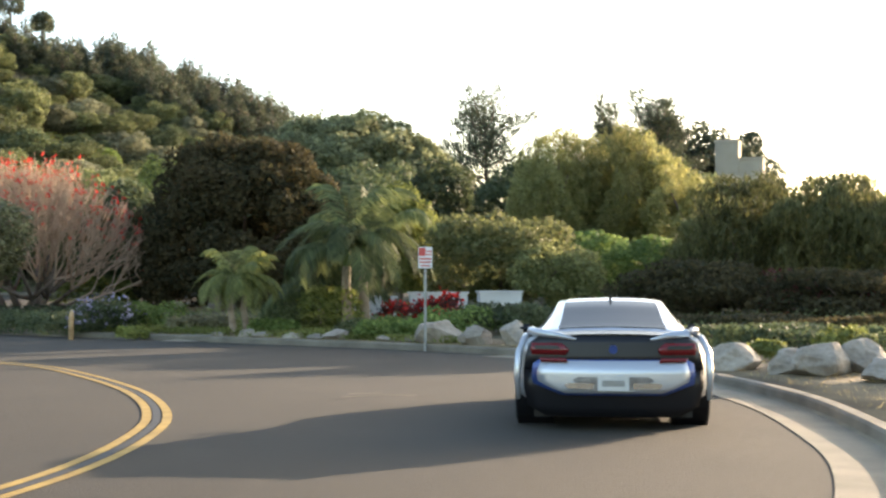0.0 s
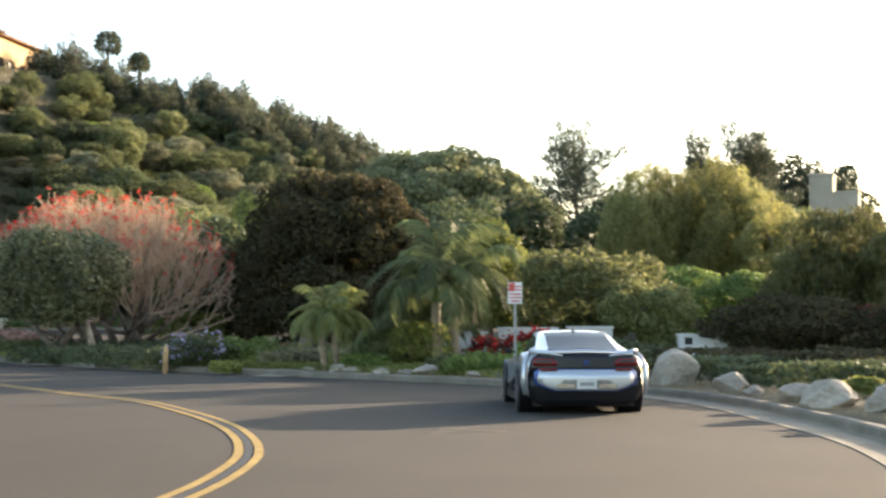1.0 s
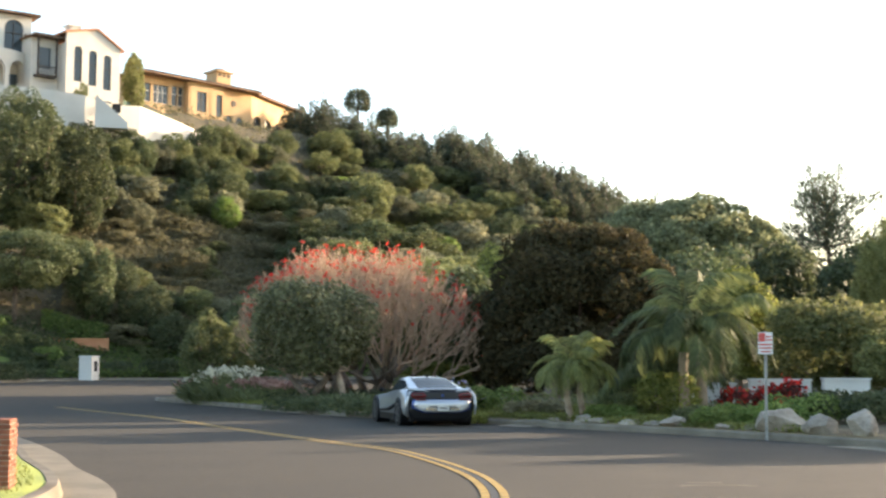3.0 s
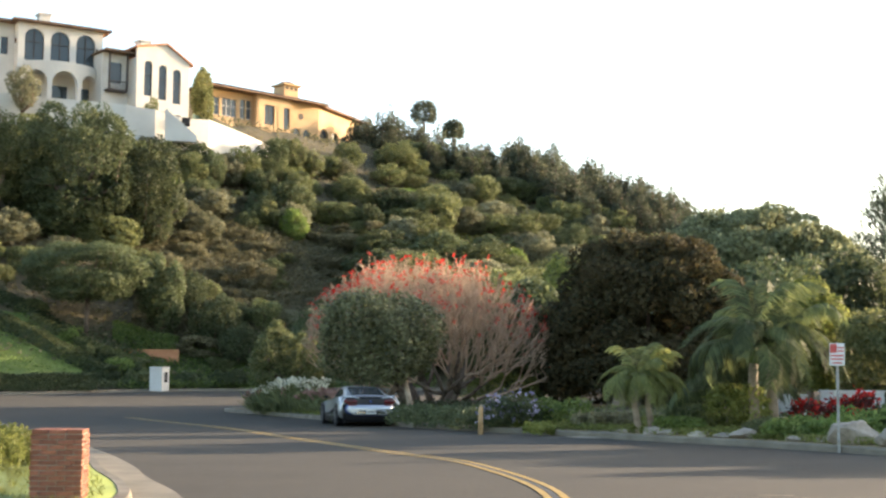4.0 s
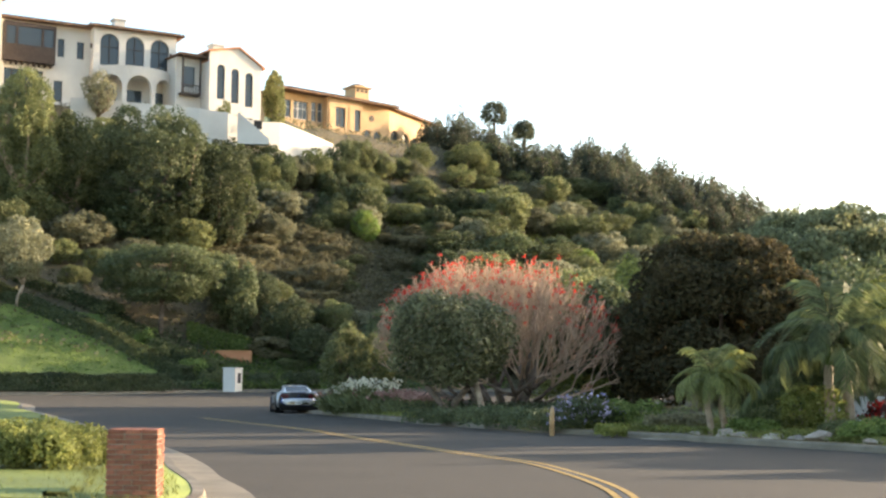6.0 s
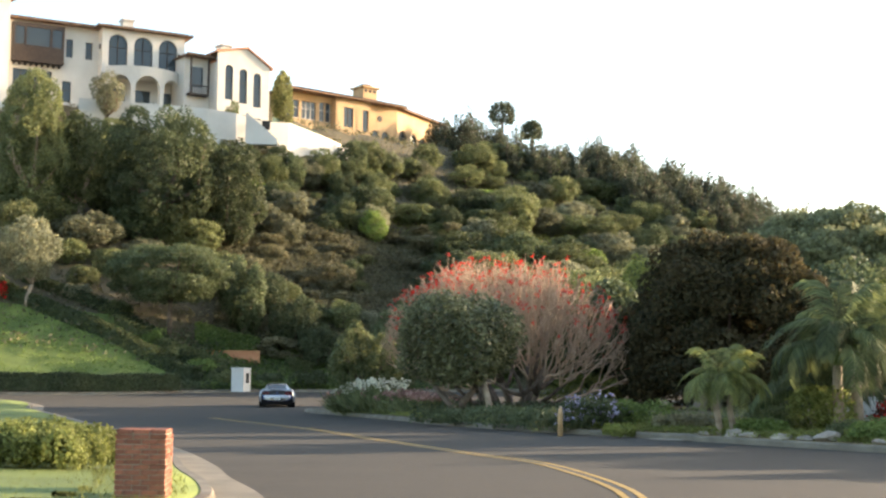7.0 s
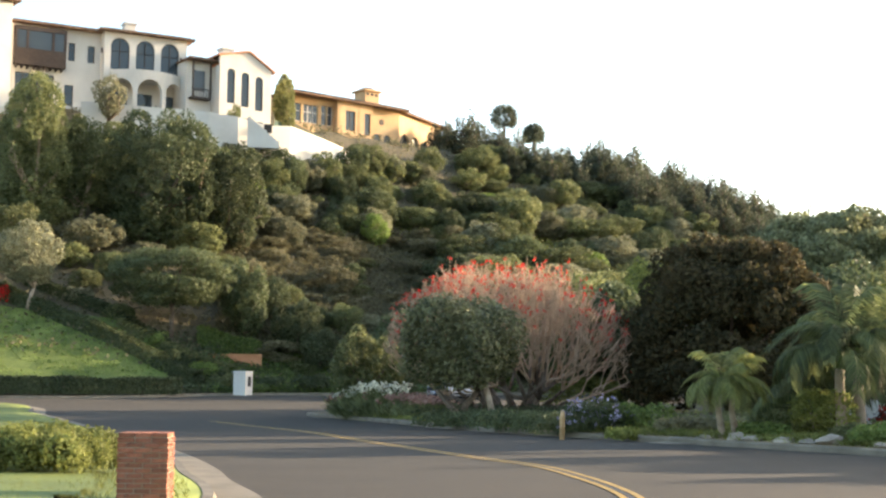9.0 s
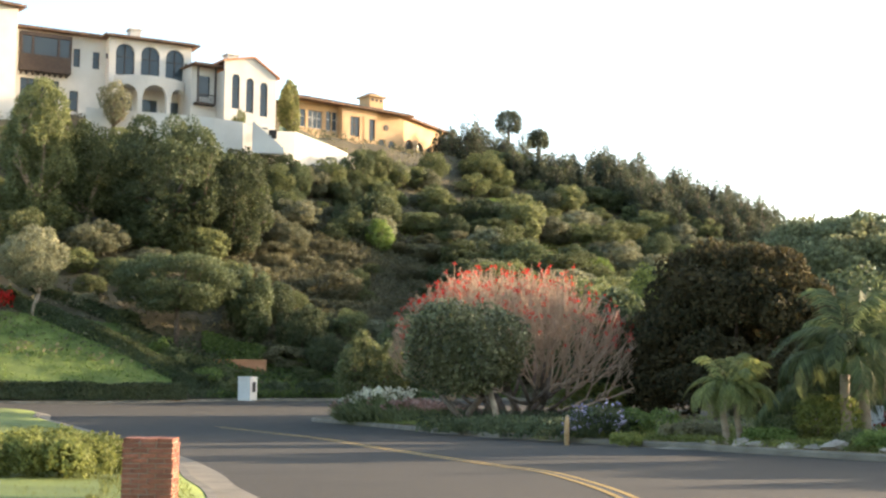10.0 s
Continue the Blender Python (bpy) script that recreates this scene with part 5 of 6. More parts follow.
def chimney(parent, x, y, z0, z1, w, mat, cap=True):
    c = part("chimney", boxm(x - w / 2, x + w / 2, y - w / 2, y + w / 2, z0, z1, 0.03), mat, parent)
    part("crown", boxm(x - w * 0.62, x + w * 0.62, y - w * 0.62, y + w * 0.62, z1, z1 + 0.25, 0.03), mat, c)
    if cap:
        # dark blocks on the face paint the shade inside the flues
        bm = bmesh.new()
        for k in range(3):
            box(bm, x - w * 0.4 + k * w * 0.3, x - w * 0.22 + k * w * 0.3, y - w / 2 - 0.02, y - w / 2 + 0.1, z1 - 0.6, z1 - 0.2)
        part("flue_shade", bm, DARK, c)
        part("hood", tube(bmesh.new(), [(x, y, z1 + 0.25), (x, y, z1 + 0.7)], [w * 0.62, w * 0.3], 8), ROOFTILE, c)
    return c


def on_line(name, a, b, z, label):
    """A house whose front runs from plan point a to b."""
    (ax, ay), (bx, by) = a, b
    return thing(name, ax, ay, z, label, "house", rz=math.degrees(math.atan2(by - ay, bx - ax))), math.hypot(bx - ax, by - ay)


def rect(x0, x1, z0, z1):
    return [(x0, z0), (x1, z0), (x1, z1), (x0, z1)]


def white_villa():
    house, w = on_line("white_villa", polar(38.35, 158.0), polar(31.2, 163), 31.5, "white Mediterranean villa with arched windows and tiled roof")
    top = 10.35
    wall_with_openings("front_wall", rect(0, w, -3, top), [(1.5, 1.3, 4.3, 3.4, False), (7.0, 1.4, 1.0, 2.4, False), (7.3, 6.6, 0.75, 2.1, False), (9.5, 6.6, 0.8, 2.0, False)], STUCCO, house)
    part("back_block", boxm(0.1, w - 0.1, 0.36, 11, -3, top), STUCCO, house)
    # timber bay
    bay = part("timber_bay", boxm(1.2, 6.9, -0.9, 0.02, 5.4, 7.3, 0.03), DARKWOOD, house, "dark timber bay window")
    part("bay_glass", boxm(1.45, 6.65, -0.78, 0.0, 7.3, 9.35), WINDOW, bay)
    for x in (1.2, 2.45, 5.3, 6.65):
        part("bay_post", boxm(x, x + 0.25, -0.9, 0.01, 7.3, 9.36), DARKWOOD, bay)
    part("bay_lintel", boxm(1.2, 6.9, -0.9, 0.01, 9.364, 9.8), DARKWOOD, bay)
    bm = bmesh.new()
    for k in range(9):
        box(bm, 1.4 + 0.63 * k, 1.55 + 0.63 * k, -0.8, 0, 5.1, 5.38)
    part("brackets", bm, DARKWOOD, bay)
    # arcade with three arches on both floors, its balcony bulging forward
    ax0, ax1 = 11.0, w + 0.1
    step = (ax1 - ax0 - 0.9) / 3
    up = [(ax0 + 0.75 + step * k, 5.9, step - 0.75, 3.75, True) for k in range(3)]
    m = pose(0, -1.6, 0)
    wl = wall_with_openings("arcade_wall", rect(ax0, ax1, 5.0, top), up, STUCCO, house, 0.4)
    wl.matrix_basis = m
    for s in (ax0, ax1 - 0.35):
        part("return_wall", boxm(s, s + 0.35, -1.2, 0.02, -3, top), STUCCO, house)
    part("porch_back", boxm(ax0 + 0.4, ax1 - 0.4, -0.25, -0.05, 0.6, 4.9), STUCCO, house, "shaded porch wall")
    for k in range(3):
        part("porch_door", boxm(ax0 + 1.3 + step * k, ax0 + 0.2 + step * (k + 1), -0.32, -0.26, 1.2, 3.6), WINDOW, house)
    # the lower arcade bows forward under a balcony
    cx, R, half = (ax0 + ax1) / 2, 5.4, 1.0
    L = 2 * R * half

    def bow(ob, cy=-1.3):
        for v in ob.data.vertices:
            a, rr = (v.co.x - L / 2) / R, R - v.co.y
            v.co.x, v.co.y = cx + rr * math.sin(a), cy + R * math.cos(half) - rr * math.cos(a)

    cell = (L - 0.5) / 3
    edge = [(L * k / 24, -3.2) for k in range(25)] + [(L - L * k / 24, 5.75) for k in range(25)]
    bow(wall_with_openings("porch_arcade", edge, [(0.5 + cell * k, 0.8, cell - 0.5, 3.9, True, "open") for k in range(3)], STUCCO, house, 0.45, label="bowed white arcade below the balcony"))
    for z0, z1, nm in ((4.75, 5.0, "balcony_floor"), (0.3, 0.75, "porch_floor")):
        bm = bmesh.new()
        arc = [(cx + (R - 0.2) * math.sin(half * (k / 10 - 1)), -1.3 + R * math.cos(half) - (R - 0.2) * math.cos(half * (k / 10 - 1))) for k in range(21)]
        ring = arc + [(ax1 - 0.4, -0.1), (ax0 + 0.4, -0.1)]
        lo, hi = [bm.verts.new((x, y, z0)) for x, y in ring], [bm.verts.new((x, y, z1)) for x, y in ring]
        bm.faces.new(lo[::-1])
        bm.faces.new(hi)
        for k in range(len(ring)):
            bm.faces.new((lo[k], lo[(k + 1) % len(ring)], hi[(k + 1) % len(ring)], hi[k]))
        part(nm, bm, STUCCO, house)
    hip_roof("roof", 0, w, -0.2, 11, top, 1.5, 0.9, house, label="brown clay tile roof with wide eaves")
    hip_roof("roof", ax0, ax1, -1.6, 8, top + 0.01, 1.2, 0.8, house)
    chimney(house, 15.2, 3.6, top, top + 2.2, 1.3, STUCCO, False)
    for x in (10.6, 19.9):
        part("wall_lamp", boxm(x, x + 0.22, -1.75, -1.6, 7.6, 8.2, 0.03), DARKWOOD, house)


def gable_wing():
    house, w = on_line("gable_wing", polar(29.6, 158.5), polar(27.45, 161.5), 30.5, "white gabled villa wing with three tall arched windows")
    h0, h1, ap = 9.4, 8.0, 9.9
    step = w / 3.6
    ops = [(0.95 + step * k * 0.98, 3.6 - 0.25 * k, 1.0, 4.1, True) for k in range(3)] + [(0.9 + step * k, 0.9 - 0.2 * k, 1.1, 1.3, False) for k in range(3)]
    wall_with_openings("front_wall", [(0, -3), (w, -3), (w, h1), (w * 0.55, ap), (0, h0 - 0.3)], ops, STUCCO, house)
    part("side_block", boxm(0.02, w - 0.02, 0.36, 9, -3, h1), STUCCO, house)
    bm = bmesh.new()
    for (xa, za), (xb, zb) in (((-0.3, h0 - 0.4), (w * 0.55, ap)), ((w * 0.55, ap), (w + 0.4, h1 - 0.2))):
        q = [bm.verts.new(p) for p in ((xa, -0.25, za), (xb, -0.25, zb), (xb, 9.3, zb), (xa, 9.3, za), (xa, -0.25, za + 0.22), (xb, -0.25, zb + 0.22), (xb, 9.3, zb + 0.22), (xa, 9.3, za + 0.22))]
        for f in ((0, 1, 5, 4), (4, 5, 6, 7), (3, 2, 1, 0), (2, 3, 7, 6), (1, 2, 6, 5), (0, 4, 7, 3)):
            bm.faces.new([q[i] for i in f])
    part("roof", bm, TERRACOTTA, house, "terracotta gable roof")
    chimney(house, w * 0.35, 3.5, ap - 0.6, ap + 0.7, 1.3, STUCCO, False)
    chimney(house, w * 0.93, 12, 8, 11.0, 2.2, OCHRE, True)
    # shaded link with a timber balcony
    part("link_wall", boxm(-3.2, 0.0, 2.2, 9, -3, 8.6), STUCCO, house)
    part("link_door", boxm(-2.3, -0.9, 2.14, 2.2, 5.0, 7.4), WINDOW, house)
    hip_roof("link_roof", -3.2, 0.0, 1.2, 8, 8.6, 0.8, 0.3, house)
    b = part("timber_balcony", boxm(-2.9, -0.5, 1.2, 2.2, 3.9, 4.1), DARKWOOD, house, "dark timber balcony")
    bm = bmesh.new()
    for k in range(9):
        box(bm, -2.9 + 0.29 * k, -2.84 + 0.29 * k, 1.2, 1.26, 4.1, 5.0)
    box(bm, -2.95, -0.45, 1.18, 1.28, 5.0, 5.1)
    for xx in (-2.85, -0.65):
        box(bm, xx, xx + 0.18, 1.2, 1.38, 4.1, 8.6)
    part("rail", bm, DARKWOOD, b)


def side_villa():
    house, w = on_line("side_villa", polar(41.5, 148), polar(38.0, 151), 31.5, "white villa at the end of the row")
    wall_with_openings("front_wall", rect(0, w, -3, 10.8), [(2, 6, 1.6, 2.4, True), (5.5, 6, 1.6, 2.4, True), (2, 1, 1.8, 2.6, False), (5.5, 1, 1.8, 2.6, False)], STUCCO, house)
    part("back_block", boxm(0.1, w - 0.1, 0.36, 10, -3, 10.8), STUCCO, house)
    hip_roof("roof", 0, w, 0, 10, 10.8, 1.4, 0.7, house)


def ochre_villa():
    house, w = on_line("ochre_villa", polar(26.8, 179), polar(22.1, 190), 33.6, "ochre stucco villa with brown tiled roof and arches")
    h = 6.3
    wall_with_openings("left_wall", rect(0, 7.6, -3, h), [(0.4, 2.7, 1.9, 2.4, False), (2.7, 2.7, 2.3, 2.4, False), (5.6, 2.7, 0.8, 2.6, False), (6.6, 2.7, 0.8, 2.6, False)], OCHRE, house, 0.3, frame_mat=STUCCO)
    wall_with_openings("middle_wall", rect(7.6, 13.5, -3, h), [(9.0, 2.3, 1.6, 2.7, False), (12.2, 2.0, 1.0, 3.0, False)], OCHRE, house, 0.3).matrix_basis = pose(0, -0.9, 0)
    wall_with_openings("right_wall", rect(13.5, w, -3, h), [(14.2, -0.4, 1.3, 3.0, True), (16.0, -0.4, 1.3, 3.0, True)], OCHRE, house, 0.3).matrix_basis = pose(0, -0.3, 0)
    part("back_block", boxm(0.1, w - 0.1, 0.32, 9, -3, h), OCHRE, house)
    for x in (7.62, 11.0):
        part("pier", boxm(x, x + 0.35, -0.9, 0.3, -3, h), OCHRE, house)
    part("porthole", tube(bmesh.new(), [(15.6, -0.36, 4.3), (15.6, -0.30, 4.3)], [0.42, 0.42], 16), DARKWOOD, house)
    hip_roof("roof", 0, w, -0.9, 9, h, 1.6, 0.8, house, label="brown clay tile roof")
    chimney(house, 16.6, 4.5, h, h + 3.0, 2.5, OCHRE)
    # the sunlit end with its arcade runs back from the corner
    end, ew = on_line("ochre_wing", polar(22.08, 190), polar(20.25, 202), 33.4, "sunlit ochre villa wing with an arcade")
    st = (ew - 1.0) / 4
    wall_with_openings("arcade_wall", rect(0, ew, -3, 6.45), [(0.7 + st * k, -0.6, st - 0.6, 4.2, True) for k in range(4)], OCHRE, end, 0.4)
    part("body", boxm(0.05, ew - 0.05, 0.6, 7, -3, 6.4), OCHRE, end)
    hip_roof("roof", 0, ew, 0, 7, 6.5, 1.4, 0.8, end, label="brown clay tile roof")


white_villa()
gable_wing()
side_villa()
ochre_villa()
terrace_wall([(35.2, 153.0, 24, 32.2), (33.0, 153.4, 24, 32.1), (31.2, 153.6, 24, 32.0), (30.0, 153.5, 24, 31.8), (28.8, 154, 24, 31.5), (27.6, 155.5, 23.5, 30.9), (26.6, 157, 23.5, 31.2), (25.2, 161.5, 23, 30.6), (24.0, 166.5, 23, 30.0)],
             "retaining_wall", "white rendered retaining wall below the villas", STUCCO)
terrace_wall([(22.5, 168, 25.5, 27.8), (21.8, 170, 25.5, 27.2)], "retaining_wall", "short white retaining wall on the slope", STUCCO)
terrace_wall([(27.3, 164, 29.5, 33.2), (25.4, 170, 29.5, 32.6), (23.6, 177, 29.5, 31.6)], "windscreen_fence", "dark green windscreen fence above the wall", FENCEGREEN, 0.1)
# no hollow here: a near-black block paints the niche's shade
part("recess", boxm(-0.45, 0.45, -0.05, 0.1, 0, 1.0), DARK, tagged(thing("wall_lantern_niche", *polar(27.55, 155.2), 30.0, "dark square niche in the retaining wall", "niche", rz=28), ""))
steps = thing("outdoor_stair", *polar(28.4, 153.4), 28.3, "white outdoor stair beside the retaining wall", "stair", rz=28)
for k in range(10):
    part("step", boxm(0.35 * k, 0.35 * k + 0.36, -1.0, 0.0, -0.5, 3.0 - 0.3 * k), STUCCO, steps)
for i, (az, r, k, sc) in enumerate(((28.3, 149.5, 2, 0.75), (27.4, 150, 0, 0.7), (26.6, 152, 2, 0.72), (25.9, 154.5, 1, 0.7), (25.2, 156.5, 0, 0.75), (24.6, 159, 4, 0.9), (24.0, 161.5, 2, 0.8), (23.3, 164, 0, 0.8), (22.5, 166, 1, 0.7), (29.3, 148, 0, 0.75), (30.4, 147.5, 2, 0.8), (21.6, 168, 4, 0.9), (20.8, 172, 0, 0.7))):
    repeat(HILL_KINDS[k], az, r, i * 67, sc * 1.15, 0.2)
put(make_tree("ivy_tree", "green ivy-covered columnar tree between the villas", "tree", 3.2, 8.0, L_WILLOW, 301, 0.0, 4200, 0.34, 26, 0.34), 26.9, 166)
put(make_tree("terrace_tree", "thin airy tree in front of the white villa", "tree", 4.2, 7.5, L_GREY, 302, 0.3, 2400, 0.28, 22, 0.3), 34.1, 151.5)
put(make_tree("terrace_tree", "thin vine tree against the arched windows", "tree", 2.8, 5.8, L_OLIVE, 303, 0.45, 700, 0.26, 12, 0.3), 28.9, 157.2)
tower = thing("stucco_tower", *polar(-11.75, 112), 4.0, "plain beige stucco chimney towers of a house", "building", rz=-18)
part("high_block", boxm(-1.0, 0.85, 0, 2.2, -4, 9.0, 0.03), TOWER, tower)
part("low_block", boxm(0.85, 2.75, 0.1, 2.2, -4, 7.6, 0.03), TOWER, tower)
part("cap", boxm(-1.06, 0.91, -0.06, 2.26, 9.0, 9.25, 0.02), TOWER, tower)
part("cap", boxm(0.92, 2.81, 0.04, 2.26, 7.6, 7.8, 0.02), TOWER, tower)


# ---- the car: origin on the road under the rear axle, +y forward ----
def paint(name, col, metal=0.55, rough=0.28):
    m, n, l, b = material(name)
    flake = n.new("ShaderNodeTexNoise")
    flake.inputs["Scale"].default_value = 2.2
    mix = n.new("ShaderNodeValToRGB")
    mix.color_ramp.elements[0].color = (*[c * 0.88 for c in col], 1)
    mix.color_ramp.elements[1].color = (*col, 1)
    l.new(flake.outputs["Fac"], mix.inputs["Fac"])
    l.new(mix.outputs["Color"], b.inputs["Base Color"])
    b.inputs["Metallic"].default_value, b.inputs["Roughness"].default_value = metal, rough
    b.inputs["Coat Weight"].default_value, b.inputs["Coat Roughness"].default_value = 0.8, 0.06
    return m


SILVER = paint("silver_paint", (0.52, 0.54, 0.57))
CARBLACK = paint("gloss_black", (0.010, 0.010, 0.012), 0.0, 0.35)
CARBLACK.node_tree.nodes["Principled BSDF"].inputs["Coat Weight"].default_value = 0.12
CARBLACK.node_tree.nodes["Principled BSDF"].inputs["Specular IOR Level"].default_value = 0.3
BLUE = paint("blue_accent", (0.035, 0.075, 0.26), 0.4, 0.35)
TYRE = surface("tyre_rubber", (0.014, 0.014, 0.014), (0.03, 0.029, 0.028), 8, 0.85)
RIM = surface("rim_alloy", (0.16, 0.16, 0.17), (0.30, 0.30, 0.31), 8, 0.35, 0.9, bump=0)
LAMP = glass("tail_lamp_red", (0.14, 0.010, 0.012))
CARGLASS = glass("car_glass", (0.03, 0.036, 0.04), 0.12)
CARGLASS.node_tree.nodes["Principled BSDF"].inputs["IOR"].default_value = 1.13
CARGLASS.node_tree.nodes["Principled BSDF"].inputs["Coat Weight"].default_value = 0.0
PLATE = surface("number_plate", (0.50, 0.50, 0.48), (0.62, 0.61, 0.58), 8, 0.5, bump=0)
CHROME = surface("chrome", (0.6, 0.6, 0.6), (0.75, 0.75, 0.75), 8, 0.15, 1.0, bump=0)


def loft(sections, closed_ends=True):
    """A skin through rings of points, each half ring mirrored in x."""
    bm = bmesh.new()
    rings = []
    for y, half in sections:
        pts = [(x, z) for x, z in half] + [(-x, z) for x, z in half[::-1] if x > 1e-4]
        rings.append([bm.verts.new((x, y, z)) for x, z in pts])
    n = min(len(r) for r in rings)
    for a, b in zip(rings, rings[1:]):
        for k in range(n):
            bm.faces.new((a[k], a[(k + 1) % n], b[(k + 1) % n], b[k]))
    if closed_ends:
        bm.faces.new(rings[0])
        bm.faces.new(rings[-1][::-1])
    return bm


BODY = [  # y, half width, sill, shoulder, deck
    (-0.80, 0.74, 0.40, 0.78, 0.88), (-0.60, 0.92, 0.26, 0.88, 0.955), (-0.35, 0.965, 0.22, 0.925, 0.985), (0.0, 0.97, 0.20, 0.93, 1.0), (0.45, 0.955, 0.17, 0.90, 0.98),
    (0.9, 0.925, 0.15, 0.84, 0.94), (1.5, 0.905, 0.15, 0.80, 0.90), (2.1, 0.92, 0.15, 0.785, 0.87), (2.55, 0.95, 0.17, 0.775, 0.83), (2.9, 0.955, 0.2, 0.74, 0.78), (3.3, 0.90, 0.2, 0.64, 0.67), (3.58, 0.76, 0.22, 0.52, 0.56), (3.7, 0.55, 0.27, 0.44, 0.47)]
CABIN = [  # y, half width at the base, base height, half width of the roof, roof height
    (-0.78, 0.84, 0.88, 0.66, 0.945), (-0.45, 0.83, 0.92, 0.62, 1.01), (-0.05, 0.82, 0.92, 0.595, 1.10), (0.35, 0.80, 0.90, 0.58, 1.195), (0.75, 0.76, 0.88, 0.565, 1.265), (1.1, 0.765, 0.86, 0.56, 1.285), (1.45, 0.765, 0.84, 0.555, 1.27), (1.85, 0.755, 0.82, 0.56, 1.15), (2.25, 0.73, 0.80, 0.58, 0.985), (2.6, 0.68, 0.78, 0.6, 0.85)]


def cabin_at(y):
    ys = [c[0] for c in CABIN]
    return [float(np.interp(y, ys, [c[k] for c in CABIN])) for k in range(1, 5)]


def skin_patch(y_a, y_b, f, n=10, off=0.008):
    """A pane that follows the cabin: f(y, u) gives (x, z) across the pane."""
    bm = bmesh.new()
    rows = []
    for i in range(n + 1):
        y = y_a + (y_b - y_a) * i / n
        rows.append([bm.verts.new((x, y, z)) for x, z in f(y)])
    for a, b in zip(rows, rows[1:]):
        for k in range(len(a) - 1):
            bm.faces.new((a[k], a[k + 1], b[k + 1], b[k]))
    return bm


def tail_y(x, z):
    return -0.985 + 0.20 * (abs(x) / 0.93) ** 2.4 + 0.10 * max(0, z - 0.62) + 0.25 * max(0, 0.40 - z)


def tail_shape(rows, off, side=1, thick=0.03, n=16):
    """A curved panel of the tail through rows (height, from x, to x)."""
    bm = bmesh.new()
    sheets = []
    for d in (0, thick):
        sheets.append([[bm.verts.new((side * (a + (b - a) * k / n), tail_y(a + (b - a) * k / n, z) - off + d, z)) for k in range(n + 1)] for z, a, b in rows])
    front, back = sheets
    for g in sheets:
        for p, q in zip(g, g[1:]):
            for k in range(n):
                bm.faces.new((p[k], p[k + 1], q[k + 1], q[k]))
    rim = [(r, c) for r, c in [(0, k) for k in range(n + 1)] + [(r, n) for r in range(1, len(rows))] + [(len(rows) - 1, n - k) for k in range(1, n + 1)] + [(len(rows) - 1 - r, 0) for r in range(1, len(rows) - 1)]]
    for (r0, c0), (r1, c1) in zip(rim, rim[1:] + rim[:1]):
        bm.faces.new((front[r0][c0], front[r1][c1], back[r1][c1], back[r0][c0]))
    return bm


def lathe(profile, sides=32):
    """Spin (x, radius) pairs about the x axis."""
    bm = bmesh.new()
    rings = [[bm.verts.new((x, r * math.cos(6.28319 * k / sides), r * math.sin(6.28319 * k / sides))) for k in range(sides)] for x, r in profile]
    for a, b in zip(rings, rings[1:]):
        for k in range(sides):
            bm.faces.new((a[k], a[(k + 1) % sides], b[(k + 1) % sides], b[k]))
    bm.faces.new(rings[0])
    bm.faces.new(rings[-1][::-1])
    return bm


